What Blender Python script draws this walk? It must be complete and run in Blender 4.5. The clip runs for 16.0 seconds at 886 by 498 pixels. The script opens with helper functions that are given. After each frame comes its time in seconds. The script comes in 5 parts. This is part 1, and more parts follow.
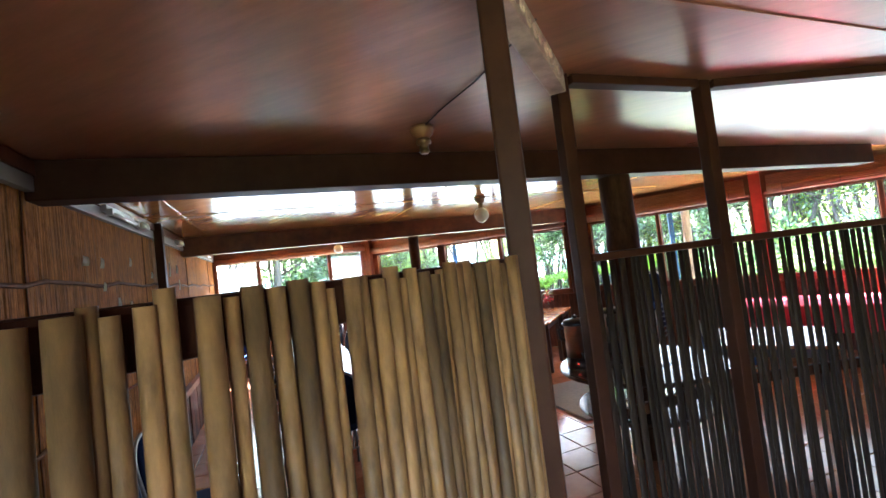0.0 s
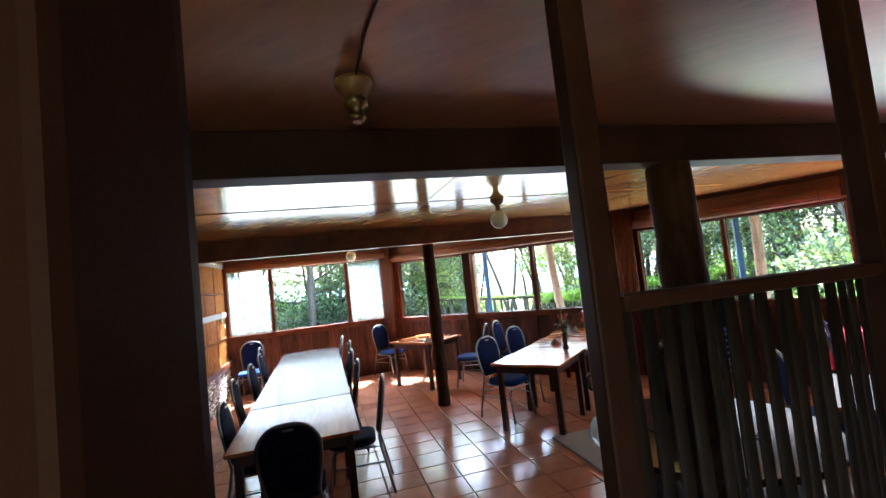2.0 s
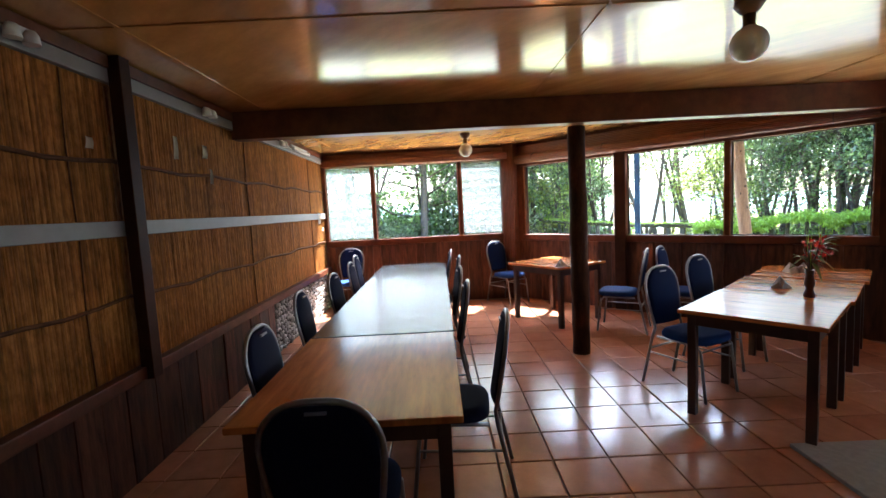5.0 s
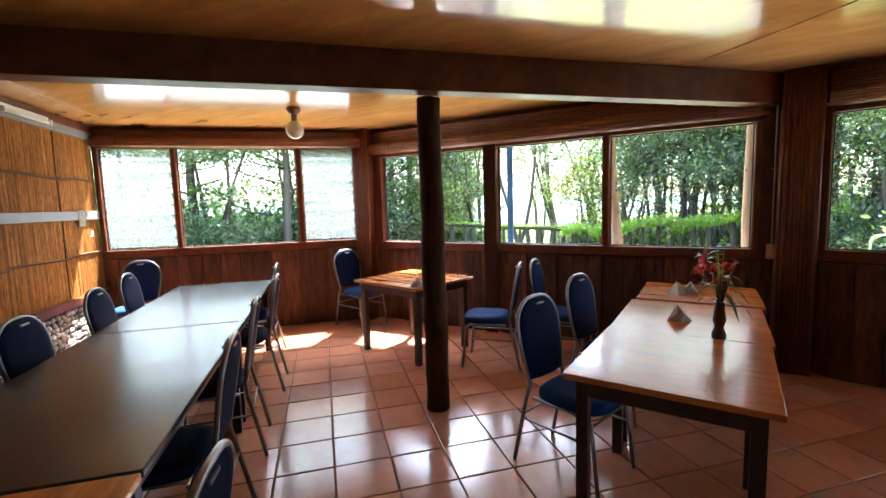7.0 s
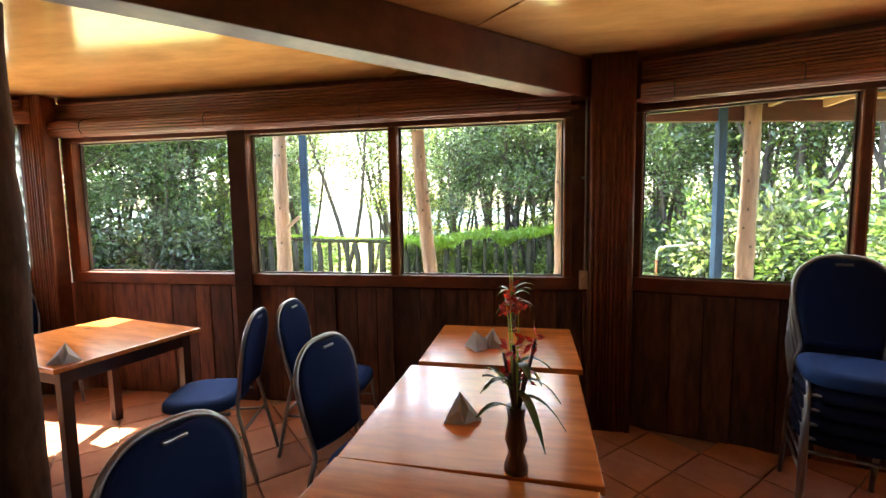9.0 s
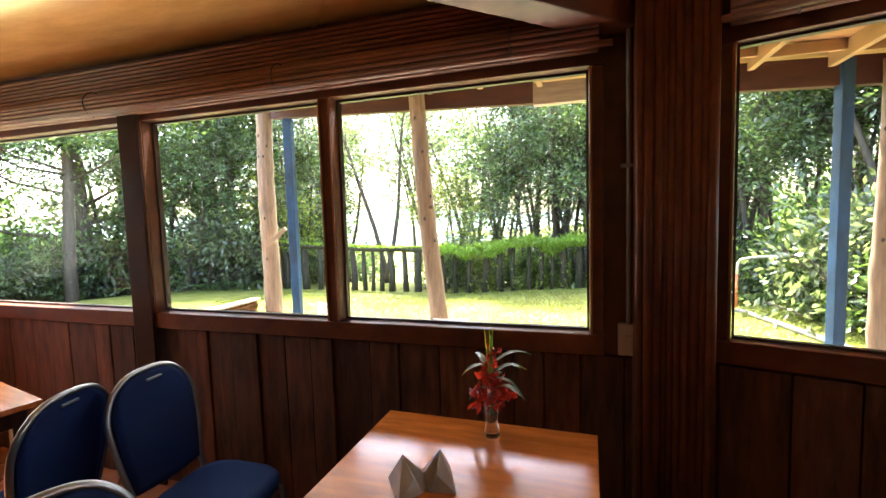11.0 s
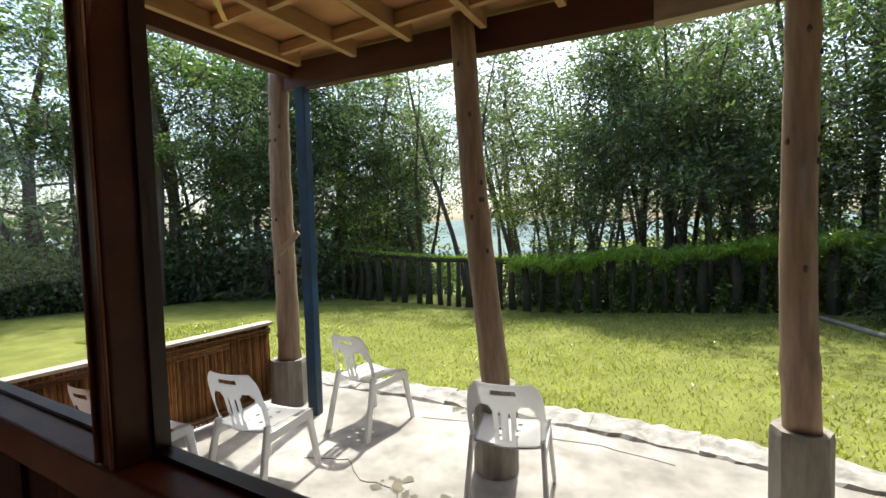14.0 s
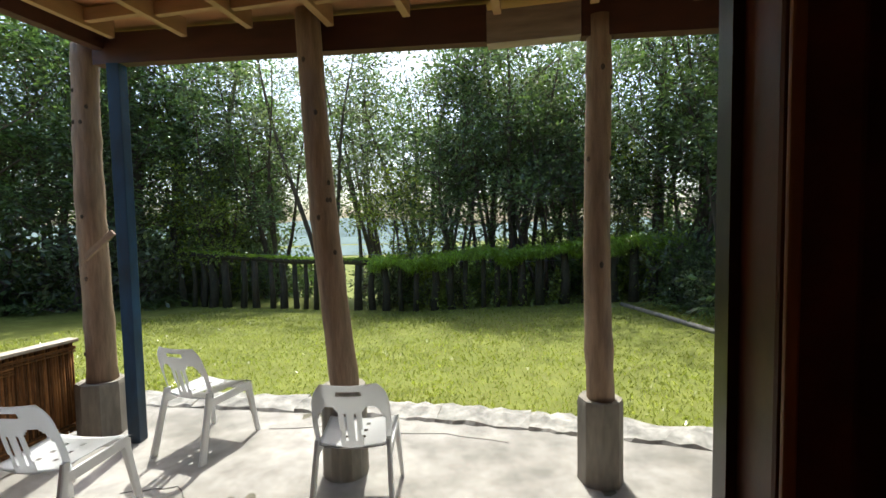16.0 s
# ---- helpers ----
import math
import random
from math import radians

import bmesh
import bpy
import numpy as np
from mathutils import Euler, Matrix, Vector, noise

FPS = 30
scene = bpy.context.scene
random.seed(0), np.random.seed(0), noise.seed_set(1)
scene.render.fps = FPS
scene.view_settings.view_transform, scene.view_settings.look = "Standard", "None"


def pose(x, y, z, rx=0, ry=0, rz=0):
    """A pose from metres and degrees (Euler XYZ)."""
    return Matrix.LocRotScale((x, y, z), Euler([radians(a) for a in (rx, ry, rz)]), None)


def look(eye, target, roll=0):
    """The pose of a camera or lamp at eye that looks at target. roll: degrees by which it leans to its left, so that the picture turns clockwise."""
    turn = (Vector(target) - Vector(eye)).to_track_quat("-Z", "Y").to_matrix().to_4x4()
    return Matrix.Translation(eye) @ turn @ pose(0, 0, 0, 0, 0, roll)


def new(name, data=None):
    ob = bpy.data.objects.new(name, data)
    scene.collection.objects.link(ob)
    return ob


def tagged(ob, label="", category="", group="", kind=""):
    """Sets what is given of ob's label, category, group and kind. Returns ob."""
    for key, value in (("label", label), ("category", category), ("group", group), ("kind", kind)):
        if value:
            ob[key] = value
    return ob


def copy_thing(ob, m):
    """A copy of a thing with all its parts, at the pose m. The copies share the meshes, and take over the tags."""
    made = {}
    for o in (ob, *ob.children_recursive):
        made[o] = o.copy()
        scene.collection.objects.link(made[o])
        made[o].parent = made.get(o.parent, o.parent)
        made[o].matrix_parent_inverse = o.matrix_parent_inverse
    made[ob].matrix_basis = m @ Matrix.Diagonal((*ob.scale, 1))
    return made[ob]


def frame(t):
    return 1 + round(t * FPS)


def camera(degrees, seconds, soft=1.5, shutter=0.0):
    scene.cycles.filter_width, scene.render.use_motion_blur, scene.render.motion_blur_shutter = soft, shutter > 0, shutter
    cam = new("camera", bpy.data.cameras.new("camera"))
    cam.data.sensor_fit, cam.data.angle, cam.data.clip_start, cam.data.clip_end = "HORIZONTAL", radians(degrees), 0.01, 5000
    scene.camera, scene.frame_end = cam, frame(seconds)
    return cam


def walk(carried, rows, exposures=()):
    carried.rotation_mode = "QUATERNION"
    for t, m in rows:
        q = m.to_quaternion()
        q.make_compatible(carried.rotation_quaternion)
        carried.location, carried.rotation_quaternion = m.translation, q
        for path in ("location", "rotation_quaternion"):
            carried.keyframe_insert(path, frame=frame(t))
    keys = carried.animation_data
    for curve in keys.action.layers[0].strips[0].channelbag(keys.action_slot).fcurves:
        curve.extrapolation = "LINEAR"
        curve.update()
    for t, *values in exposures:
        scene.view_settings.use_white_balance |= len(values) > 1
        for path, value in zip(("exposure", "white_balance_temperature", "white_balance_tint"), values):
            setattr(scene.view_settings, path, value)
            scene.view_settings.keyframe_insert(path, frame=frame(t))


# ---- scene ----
cam = camera(90.3, 16.0)
PATH = [
    (0, (0.573, -0.067, 1.726), (-0.231, 1.763, 1.802), -6.9),
    (0.5, (0.525, 0.261, 1.849), (-0.307, 2.07, 2.042), -5.4),
    (1, (0.577, 0.469, 1.9), (-0.309, 2.253, 2.082), -4.1),
    (1.5, (0.644, 0.68, 1.856), (-0.296, 2.438, 2.023), -4.8),
    (2, (0.531, 0.924, 1.782), (-0.447, 2.665, 1.904), -6.1),
    (2.5, (0.442, 1.151, 1.685), (-0.547, 2.884, 1.829), -7.9),
    (3, (0.292, 1.306, 1.622), (-0.903, 2.91, 1.639), -2.4),
    (3.2, (0.196, 1.4, 1.573), (-1.204, 2.828, 1.535), -2.1),
    (5.5, (-0.786, 2.52, 1.52), (-2.162, 3.954, 1.293), -2.8),
    (6, (-0.916, 2.852, 1.529), (-2.132, 4.424, 1.3), -2.4),
    (6.5, (-0.989, 3.201, 1.535), (-2.181, 4.793, 1.328), -2.0),
    (7, (-1.084, 3.574, 1.52), (-2.074, 5.299, 1.313), -1.7),
    (7.5, (-1.105, 3.984, 1.512), (-1.7, 5.882, 1.3), -3.6),
    (8, (-1.032, 4.348, 1.562), (-1.468, 6.287, 1.339), -2.3),
    (8.5, (-1.002, 4.706, 1.536), (-1.355, 6.664, 1.334), -1.1),
    (8.7, (-0.987, 4.86, 1.528), (-1.325, 6.82, 1.34), -0.9),
    (9.4, (-0.85, 5.36, 1.53), (-1.24, 7.31, 1.355), -1.0),
    (10.1, (-0.74, 5.83, 1.535), (-1.18, 7.76, 1.375), -1.2),
    (10.8, (-0.692, 6.235, 1.54), (-1.24, 8.14, 1.395), -1.5),
    (11, (-0.687, 6.335, 1.554), (-1.286, 8.237, 1.4), -1.7),
    (11.5, (-0.706, 6.606, 1.546), (-1.646, 8.365, 1.39), -2.3),
    (12, (-0.763, 6.936, 1.545), (-1.8, 8.641, 1.416), -3.2),
    (12.5, (-0.743, 7.248, 1.52), (-1.833, 8.923, 1.433), -4.0),
    (13, (-0.774, 7.461, 1.533), (-1.914, 9.101, 1.438), -3.6),
    (13.5, (-0.846, 7.689, 1.494), (-1.939, 9.361, 1.399), -3.2),
    (14, (-0.933, 7.861, 1.462), (-1.915, 9.601, 1.365), -1.7),
    (14.5, (-0.923, 7.935, 1.484), (-1.811, 9.722, 1.352), -1.1),
    (15, (-0.885, 7.93, 1.481), (-1.594, 9.795, 1.347), -1.3),
    (15.5, (-0.828, 7.896, 1.475), (-1.289, 9.838, 1.349), -1.1),
    (16, (-0.835, 7.866, 1.464), (-1.242, 9.821, 1.354), -1.1),
]
walk(cam, [(t, look(eye, target, roll)) for t, eye, target, roll in PATH],
     [(0.0, 5.55, 5400, 11), (0.5, 5.0, 5350, 10), (1.0, 4.65, 5350, 10), (2.0, 4.55, 5450, 12), (3.0, 4.2, 5550, 12), (5.5, 4.25, 5700, 11), (7.0, 4.2, 5850, 9), (8.5, 4.25, 6500, 11), (11.0, 4.0, 6700, 13), (12.5, 3.4, 6600, 12), (13.0, 2.6, 6500, 11), (13.5, 1.95, 6400, 10), (14.0, 1.4, 6350, 10), (14.5, 1.1, 6300, 9), (15.0, 1.1, 6300, 9), (16.0, 1.2, 6250, 9)])

# ---- world, sun and exposure ----
world = bpy.data.worlds.new("world")
scene.world = world
world.use_nodes = True
wn = world.node_tree
sky = wn.nodes.new("ShaderNodeTexSky")
sky.sky_type, sky.sun_disc = "NISHITA", False
SUN_AZ, SUN_EL = -16.0, 60.0   # degrees from +y towards +x, and above the horizon
sky.sun_elevation, sky.sun_rotation = radians(SUN_EL), radians(SUN_AZ)
sky.air_density, sky.dust_density = 1.0, 3.5
wn.nodes["Background"].inputs[1].default_value = 0.15
wn.links.new(sky.outputs[0], wn.nodes["Background"].inputs[0])
sun = new("sun", bpy.data.lights.new("sun", "SUN"))
sun.data.energy, sun.data.angle, sun.data.color = 3.0, radians(0.6), (1.0, 0.95, 0.86)
sd = Vector((math.sin(radians(SUN_AZ)) * math.cos(radians(SUN_EL)), math.cos(radians(SUN_AZ)) * math.cos(radians(SUN_EL)), math.sin(radians(SUN_EL))))
sun.matrix_world = look(sd * 60, (0, 0, 0))

# daylight of the sky in the window openings
def window_light(name, x, y, z, w, h, yaw, power):
    o = new(name, bpy.data.lights.new(name, "AREA"))
    o.data.shape, o.data.size, o.data.size_y, o.data.energy, o.data.color = "RECTANGLE", w, h, power, (0.95, 0.98, 1.0)
    o.matrix_world = pose(x, y, z, 100, 0, yaw)
    return o


window_light("daylight_north", -2.6, 8.20, 1.58, 3.9, 1.0, 180, 1.2)
window_light("daylight_northwest", -5.90, 7.06, 1.64, 2.7, 1.1, 225, 1.2)
window_light("daylight_northeast", 2.35, 7.42, 1.58, 4.6, 1.0, 164.4, 1.3)
window_light("daylight_doorway", 2.0, -2.1, 1.1, 1.0, 1.9, 0, 0.8)

# ---- materials ----
MATS = {}


def material(name, base, rough=0.6, metal=0.0, grain=None, bump=0.0, dark=0.6, spots=None, coat=0.0, rand=0.0, scale=(1, 1, 1), island=False, mix=0.7, spec=0.5):
    """A surface: base colour broken by two scales of noise, grain stretched by scale, bump, and variation from piece to piece."""
    if name in MATS:
        return MATS[name]
    m = bpy.data.materials.new(name)
    m.use_nodes = True
    nt = m.node_tree
    n, l = nt.nodes, nt.links
    b = n["Principled BSDF"]
    b.inputs["Roughness"].default_value = rough
    b.inputs["Metallic"].default_value = metal
    b.inputs["Coat Weight"].default_value = coat
    b.inputs["Coat Roughness"].default_value = 0.08
    b.inputs["Specular IOR Level"].default_value = spec
    co = n.new("ShaderNodeTexCoord")
    mp = n.new("ShaderNodeMapping")
    mp.inputs["Scale"].default_value = scale
    l.new(co.outputs["Object"], mp.inputs["Vector"])
    info = n.new("ShaderNodeObjectInfo")
    add = n.new("ShaderNodeVectorMath")
    add.operation = "ADD"
    l.new(mp.outputs[0], add.inputs[0])
    mul = n.new("ShaderNodeMath")
    mul.operation = "MULTIPLY"
    mul.inputs[1].default_value = 37.0
    l.new(info.outputs["Random"], mul.inputs[0])
    l.new(mul.outputs[0], add.inputs[1])
    t1 = n.new("ShaderNodeTexNoise")
    t1.inputs["Scale"].default_value = grain or 8.0
    t1.inputs["Detail"].default_value = 6.0
    t1.inputs["Roughness"].default_value = 0.65
    l.new(add.outputs[0], t1.inputs["Vector"])
    t2 = n.new("ShaderNodeTexNoise")
    t2.inputs["Scale"].default_value = 1.3
    t2.inputs["Detail"].default_value = 3.0
    l.new(add.outputs[0], t2.inputs["Vector"])
    ramp = n.new("ShaderNodeValToRGB")
    ramp.color_ramp.elements[0].position, ramp.color_ramp.elements[1].position = 0.32, 0.68
    c0 = tuple(c * dark for c in base)
    ramp.color_ramp.elements[0].color, ramp.color_ramp.elements[1].color = (*c0, 1), (*base, 1)
    l.new(t1.outputs["Fac"], ramp.inputs[0])
    big = n.new("ShaderNodeMixRGB")
    big.blend_type = "MULTIPLY"
    l.new(ramp.outputs[0], big.inputs[1])
    r2 = n.new("ShaderNodeValToRGB")
    r2.color_ramp.elements[0].position, r2.color_ramp.elements[1].position = 0.3, 0.7
    s = spots or (0.72, 0.7, 0.68)
    r2.color_ramp.elements[0].color, r2.color_ramp.elements[1].color = (*s, 1), (1.08, 1.06, 1.04, 1)
    l.new(t2.outputs["Fac"], r2.inputs[0])
    big.inputs[0].default_value = mix
    l.new(r2.outputs[0], big.inputs[2])
    out = big.outputs[0]
    if rand:
        hsv = n.new("ShaderNodeHueSaturation")
        mr = n.new("ShaderNodeMapRange")
        mr.inputs["To Min"].default_value, mr.inputs["To Max"].default_value = 1 - rand, 1 + rand
        if island:
            geo = n.new("ShaderNodeNewGeometry")
            l.new(geo.outputs["Random Per Island"], mr.inputs[0])
        else:
            l.new(info.outputs["Random"], mr.inputs[0])
        l.new(mr.outputs[0], hsv.inputs["Value"])
        l.new(out, hsv.inputs["Color"])
        out = hsv.outputs[0]
    l.new(out, b.inputs["Base Color"])
    rr = n.new("ShaderNodeMapRange")
    rr.inputs["To Min"].default_value, rr.inputs["To Max"].default_value = max(0.02, rough * 0.75), min(1.0, rough * 1.25)
    l.new(t2.outputs["Fac"], rr.inputs[0])
    l.new(rr.outputs[0], b.inputs["Roughness"])
    if bump:
        bp = n.new("ShaderNodeBump")
        bp.inputs["Strength"].default_value = bump
        bp.inputs["Distance"].default_value = 0.004
        l.new(t1.outputs["Fac"], bp.inputs["Height"])
        l.new(bp.outputs[0], b.inputs["Normal"])
    MATS[name] = m
    return m


def glass(name, rough=0.0, tint=(0.97, 0.985, 0.98)):
    m = bpy.data.materials.new(name)
    m.use_nodes = True
    n, l = m.node_tree.nodes, m.node_tree.links
    n.remove(n["Principled BSDF"])
    tr, gl, mx, lw = n.new("ShaderNodeBsdfTransparent"), n.new("ShaderNodeBsdfGlossy"), n.new("ShaderNodeMixShader"), n.new("ShaderNodeLayerWeight")
    tr.inputs[0].default_value = (*tint, 1)
    gl.inputs["Roughness"].default_value = 0.02
    pw, ad = n.new("ShaderNodeMath"), n.new("ShaderNodeMath")
    pw.operation, pw.inputs[1].default_value = "POWER", 5.0
    ad.operation, ad.inputs[1].default_value, ad.inputs[2].default_value = "MULTIPLY_ADD", 0.06, 0.01
    l.new(lw.outputs["Facing"], pw.inputs[0])
    l.new(pw.outputs[0], ad.inputs[0])
    l.new(ad.outputs[0], mx.inputs[0])
    l.new(tr.outputs[0], mx.inputs[1])
    l.new(gl.outputs[0], mx.inputs[2])
    l.new(mx.outputs[0], n["Material Output"].inputs[0])
    MATS[name] = m
    return m


M_GLASS = glass("clear_glass")
M_LOUVRE = material("frosted_louvre", (0.34, 0.39, 0.38), 0.25, grain=3.0, dark=0.92)
_b = M_LOUVRE.node_tree.nodes["Principled BSDF"]
_n, _l = M_LOUVRE.node_tree.nodes, M_LOUVRE.node_tree.links
_t, _x = _n.new("ShaderNodeBsdfTranslucent"), _n.new("ShaderNodeMixShader")
_t.inputs[0].default_value = (0.80, 0.95, 0.97, 1)
_x.inputs[0].default_value = 0.06
_l.new(_b.outputs[0], _x.inputs[1])
_l.new(_t.outputs[0], _x.inputs[2])
_c, _y = _n.new("ShaderNodeBsdfTransparent"), _n.new("ShaderNodeMixShader")
_c.inputs[0].default_value = (0.93, 0.97, 0.97, 1)
_y.inputs[0].default_value = 0.66
_l.new(_x.outputs[0], _y.inputs[1])
_l.new(_c.outputs[0], _y.inputs[2])
_l.new(_y.outputs[0], _n["Material Output"].inputs[0])
M_TILE = material("terracotta_tile", (0.52, 0.24, 0.14), 0.17, grain=9, bump=0.06, dark=0.8, rand=0.12, spec=0.6)
M_GROUT = material("grout", (0.29, 0.18, 0.125), 0.8, grain=30)
M_CEIL = material("varnished_plywood", (0.80, 0.42, 0.13), 0.15, grain=3.5, dark=0.75, scale=(1, 3, 1), bump=0.05, coat=0.4, spots=(0.75, 0.66, 0.6))
M_BEAM = material("dark_stained_beam", (0.052, 0.019, 0.011), 0.5, grain=5, scale=(1, 1, 1), bump=0.25, spec=0.1)
M_RED = material("red_brown_timber", (0.17, 0.052, 0.022), 0.42, grain=6, bump=0.2, dark=0.45, spec=0.3)
M_REDPOST = material("red_painted_timber", (0.42, 0.035, 0.02), 0.4, grain=7, bump=0.1, dark=0.75)
M_BOARD = material("rough_dado_board", (0.15, 0.056, 0.03), 0.65, grain=4, scale=(6, 6, 0.9), bump=0.9, dark=0.25, rand=0.45, spec=0.3)
M_LOG = material("round_log", (0.085, 0.034, 0.017), 0.75, grain=7, scale=(3, 3, 1.0), bump=1.0, dark=0.35, spec=0.12)
M_REED = material("reed_mat", (0.42, 0.175, 0.042), 0.7, grain=5, scale=(7, 7, 2.6), bump=0.4, dark=0.42, rand=0.32, island=True, spots=(0.6, 0.55, 0.5), spec=0.05)
M_BATTEN = material("split_bamboo_batten", (0.17, 0.07, 0.026), 0.7, spec=0.15, grain=12, bump=0.3, dark=0.5)
M_GREYRAIL = material("grey_painted_rail", (0.26, 0.25, 0.25), 0.5, grain=10, bump=0.05, dark=0.85)
M_PEBBLE = material("river_pebble", (0.44, 0.41, 0.37), 0.6, grain=14, bump=0.2, dark=0.7, rand=0.45, island=True)
M_MORTAR = material("dark_mortar", (0.07, 0.06, 0.055), 0.9, grain=30)
M_BLIND = material("rolled_bamboo_blind", (0.30, 0.11, 0.045), 0.5, grain=6, scale=(1, 14, 14), bump=0.4, dark=0.45)
M_TABLE = material("orange_varnished_table", (0.70, 0.235, 0.05), 0.2, grain=4, scale=(1, 7, 1), bump=0.06, dark=0.6, coat=0.2)
M_DTABLE = material("dark_laminate_table", (0.06, 0.056, 0.05), 0.24, grain=5, scale=(5, 1, 1), bump=0.06, dark=0.45, coat=0.1)
M_LEG = material("dark_table_leg", (0.06, 0.022, 0.012), 0.4, grain=6, bump=0.1)
# chair cloth with daylight put into its colour: shaded blue backs, lit seats
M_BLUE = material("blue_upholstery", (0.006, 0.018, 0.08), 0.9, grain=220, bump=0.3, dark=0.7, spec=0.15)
M_BLUE_LIT = material("blue_upholstery_lit", (0.02, 0.065, 0.24), 0.9, grain=220, bump=0.3, dark=0.7, spec=0.15)
M_NAVY = material("dark_navy_upholstery", (0.008, 0.014, 0.05), 0.9, grain=220, bump=0.3, dark=0.7, spec=0.15)
M_STEEL = material("grey_steel_tube", (0.34, 0.35, 0.37), 0.32, metal=0.9, grain=30, dark=0.8)
M_WHITE = material("white_plastic", (0.74, 0.75, 0.75), 0.38, grain=5, dark=0.93, spots=(0.88, 0.87, 0.85))
M_CONC = material("worn_concrete", (0.47, 0.45, 0.415), 0.85, grain=5, bump=0.6, dark=0.55, spots=(0.48, 0.46, 0.42), mix=1.0)
M_BLOCK = material("weathered_concrete_block", (0.33, 0.30, 0.25), 0.9, grain=5, bump=0.4, dark=0.5, scale=(3, 3, 0.7))
M_POLE = material("debarked_pole", (0.43, 0.295, 0.195), 0.65, grain=5, scale=(5, 5, 0.7), bump=0.35, dark=0.5)
M_BLUEP = material("blue_painted_post", (0.02, 0.095, 0.22), 0.6, grain=6, bump=0.3, dark=0.5, scale=(2, 2, 0.8), spots=(0.4, 0.35, 0.3), mix=1.0)
M_RAFTER = material("pine_rafter", (0.50, 0.30, 0.14), 0.6, grain=5, scale=(1, 1, 4), bump=0.1, dark=0.75)
M_PLY = material("soffit_plywood", (0.50, 0.25, 0.10), 0.6, grain=3, scale=(1, 5, 1), dark=0.8)
M_GRASS = material("lawn", (0.215, 0.232, 0.06), 0.95, grain=3.0, bump=0.6, dark=0.6, spots=(0.75, 0.8, 0.6), spec=0.1)
M_BARK = material("tree_bark", (0.13, 0.10, 0.075), 0.9, grain=5, scale=(3, 3, 0.8), bump=0.5, dark=0.5)


# ---- building helpers ----
def box(bm, x0, x1, y0, y1, z0, z1, m=None, bev=0.0):
    vs = [bm.verts.new((x, y, z)) for z in (z0, z1) for y in (y0, y1) for x in (x0, x1)]
    fs = [bm.faces.new([vs[i] for i in f]) for f in ((0, 2, 3, 1), (4, 5, 7, 6), (0, 1, 5, 4), (2, 6, 7, 3), (0, 4, 6, 2), (1, 3, 7, 5))]
    if bev:
        es = list({e for f in fs for e in f.edges})
        r = bmesh.ops.bevel(bm, geom=es, offset=bev, segments=2, affect="EDGES", profile=0.6)
        vs = list({v for f in r["faces"] for v in f.verts} | {v for v in vs if v.is_valid})
    if m is not None:
        bmesh.ops.transform(bm, matrix=m, verts=[v for v in vs if v.is_valid])
    return bm


def tube(bm, pts, r, seg=10, cap=True):
    """A round bar through pts; r is one radius or one per point."""
    rs = r if isinstance(r, (list, tuple)) else [r] * len(pts)
    pts = [Vector(p) for p in pts]
    rings, ref = [], None
    for i, p in enumerate(pts):
        d = (pts[min(i + 1, len(pts) - 1)] - pts[max(i - 1, 0)]).normalized()
        if ref is None:
            ref = d.orthogonal().normalized()
        ref = (ref - d * ref.dot(d)).normalized()
        q = d.cross(ref)
        rings.append([bm.verts.new(p + (ref * math.cos(a) + q * math.sin(a)) * rs[i]) for a in [2 * math.pi * k / seg for k in range(seg)]])
    for a, b in zip(rings, rings[1:]):
        for k in range(seg):
            f = bm.faces.new((a[k], a[(k + 1) % seg], b[(k + 1) % seg], b[k]))
            f.smooth = True
    if cap:
        bm.faces.new(rings[0][::-1])
        bm.faces.new(rings[-1])
    return bm


def lathe(bm, prof, seg=20, at=(0, 0, 0)):
    """A turned body from (radius, height) pairs."""
    rings = [[bm.verts.new((at[0] + r * math.cos(2 * math.pi * k / seg), at[1] + r * math.sin(2 * math.pi * k / seg), at[2] + z)) for k in range(seg)] for r, z in prof]
    for a, b in zip(rings, rings[1:]):
        for k in range(seg):
            f = bm.faces.new((a[k], a[(k + 1) % seg], b[(k + 1) % seg], b[k]))
            f.smooth = True
    bm.faces.new(rings[0][::-1])
    bm.faces.new(rings[-1])
    return bm


def mesh_of(name, bm, mat):
    me = bpy.data.meshes.new(name)
    bmesh.ops.recalc_face_normals(bm, faces=bm.faces)
    bm.to_mesh(me)
    bm.free()
    me.materials.append(mat)
    return me


def part(name, bm, mat, parent=None, label="", m=None):
    ob = new(name, mesh_of(name, bm, mat) if isinstance(bm, bmesh.types.BMesh) else bm)
    ob.parent = parent
    if m is not None:
        ob.matrix_basis = m
    if label:
        ob["label"] = label
    return ob


def thing(name, label, category, m=None, group="", kind=""):
    ob = new(name)
    ob.empty_display_size = 0.1
    if m is not None:
        ob.matrix_basis = m
    return tagged(ob, label, category, group, kind)


def bx(*a, m=None, bev=0.0):
    return box(bmesh.new(), *a, m=m, bev=bev)


def along(p, q, z=0.0):
    """A frame at p with x towards q and z up; y then points to the left of the way from p to q."""
    return pose(p[0], p[1], z, 0, 0, math.degrees(math.atan2(q[1] - p[1], q[0] - p[0])))


def structure(name, bm, mat, label, category, m=None):
    return tagged(part(name, bm, mat, None, label, m), label, category, kind="structure")


R2 = math.sqrt(0.5)
CEIL = 2.50
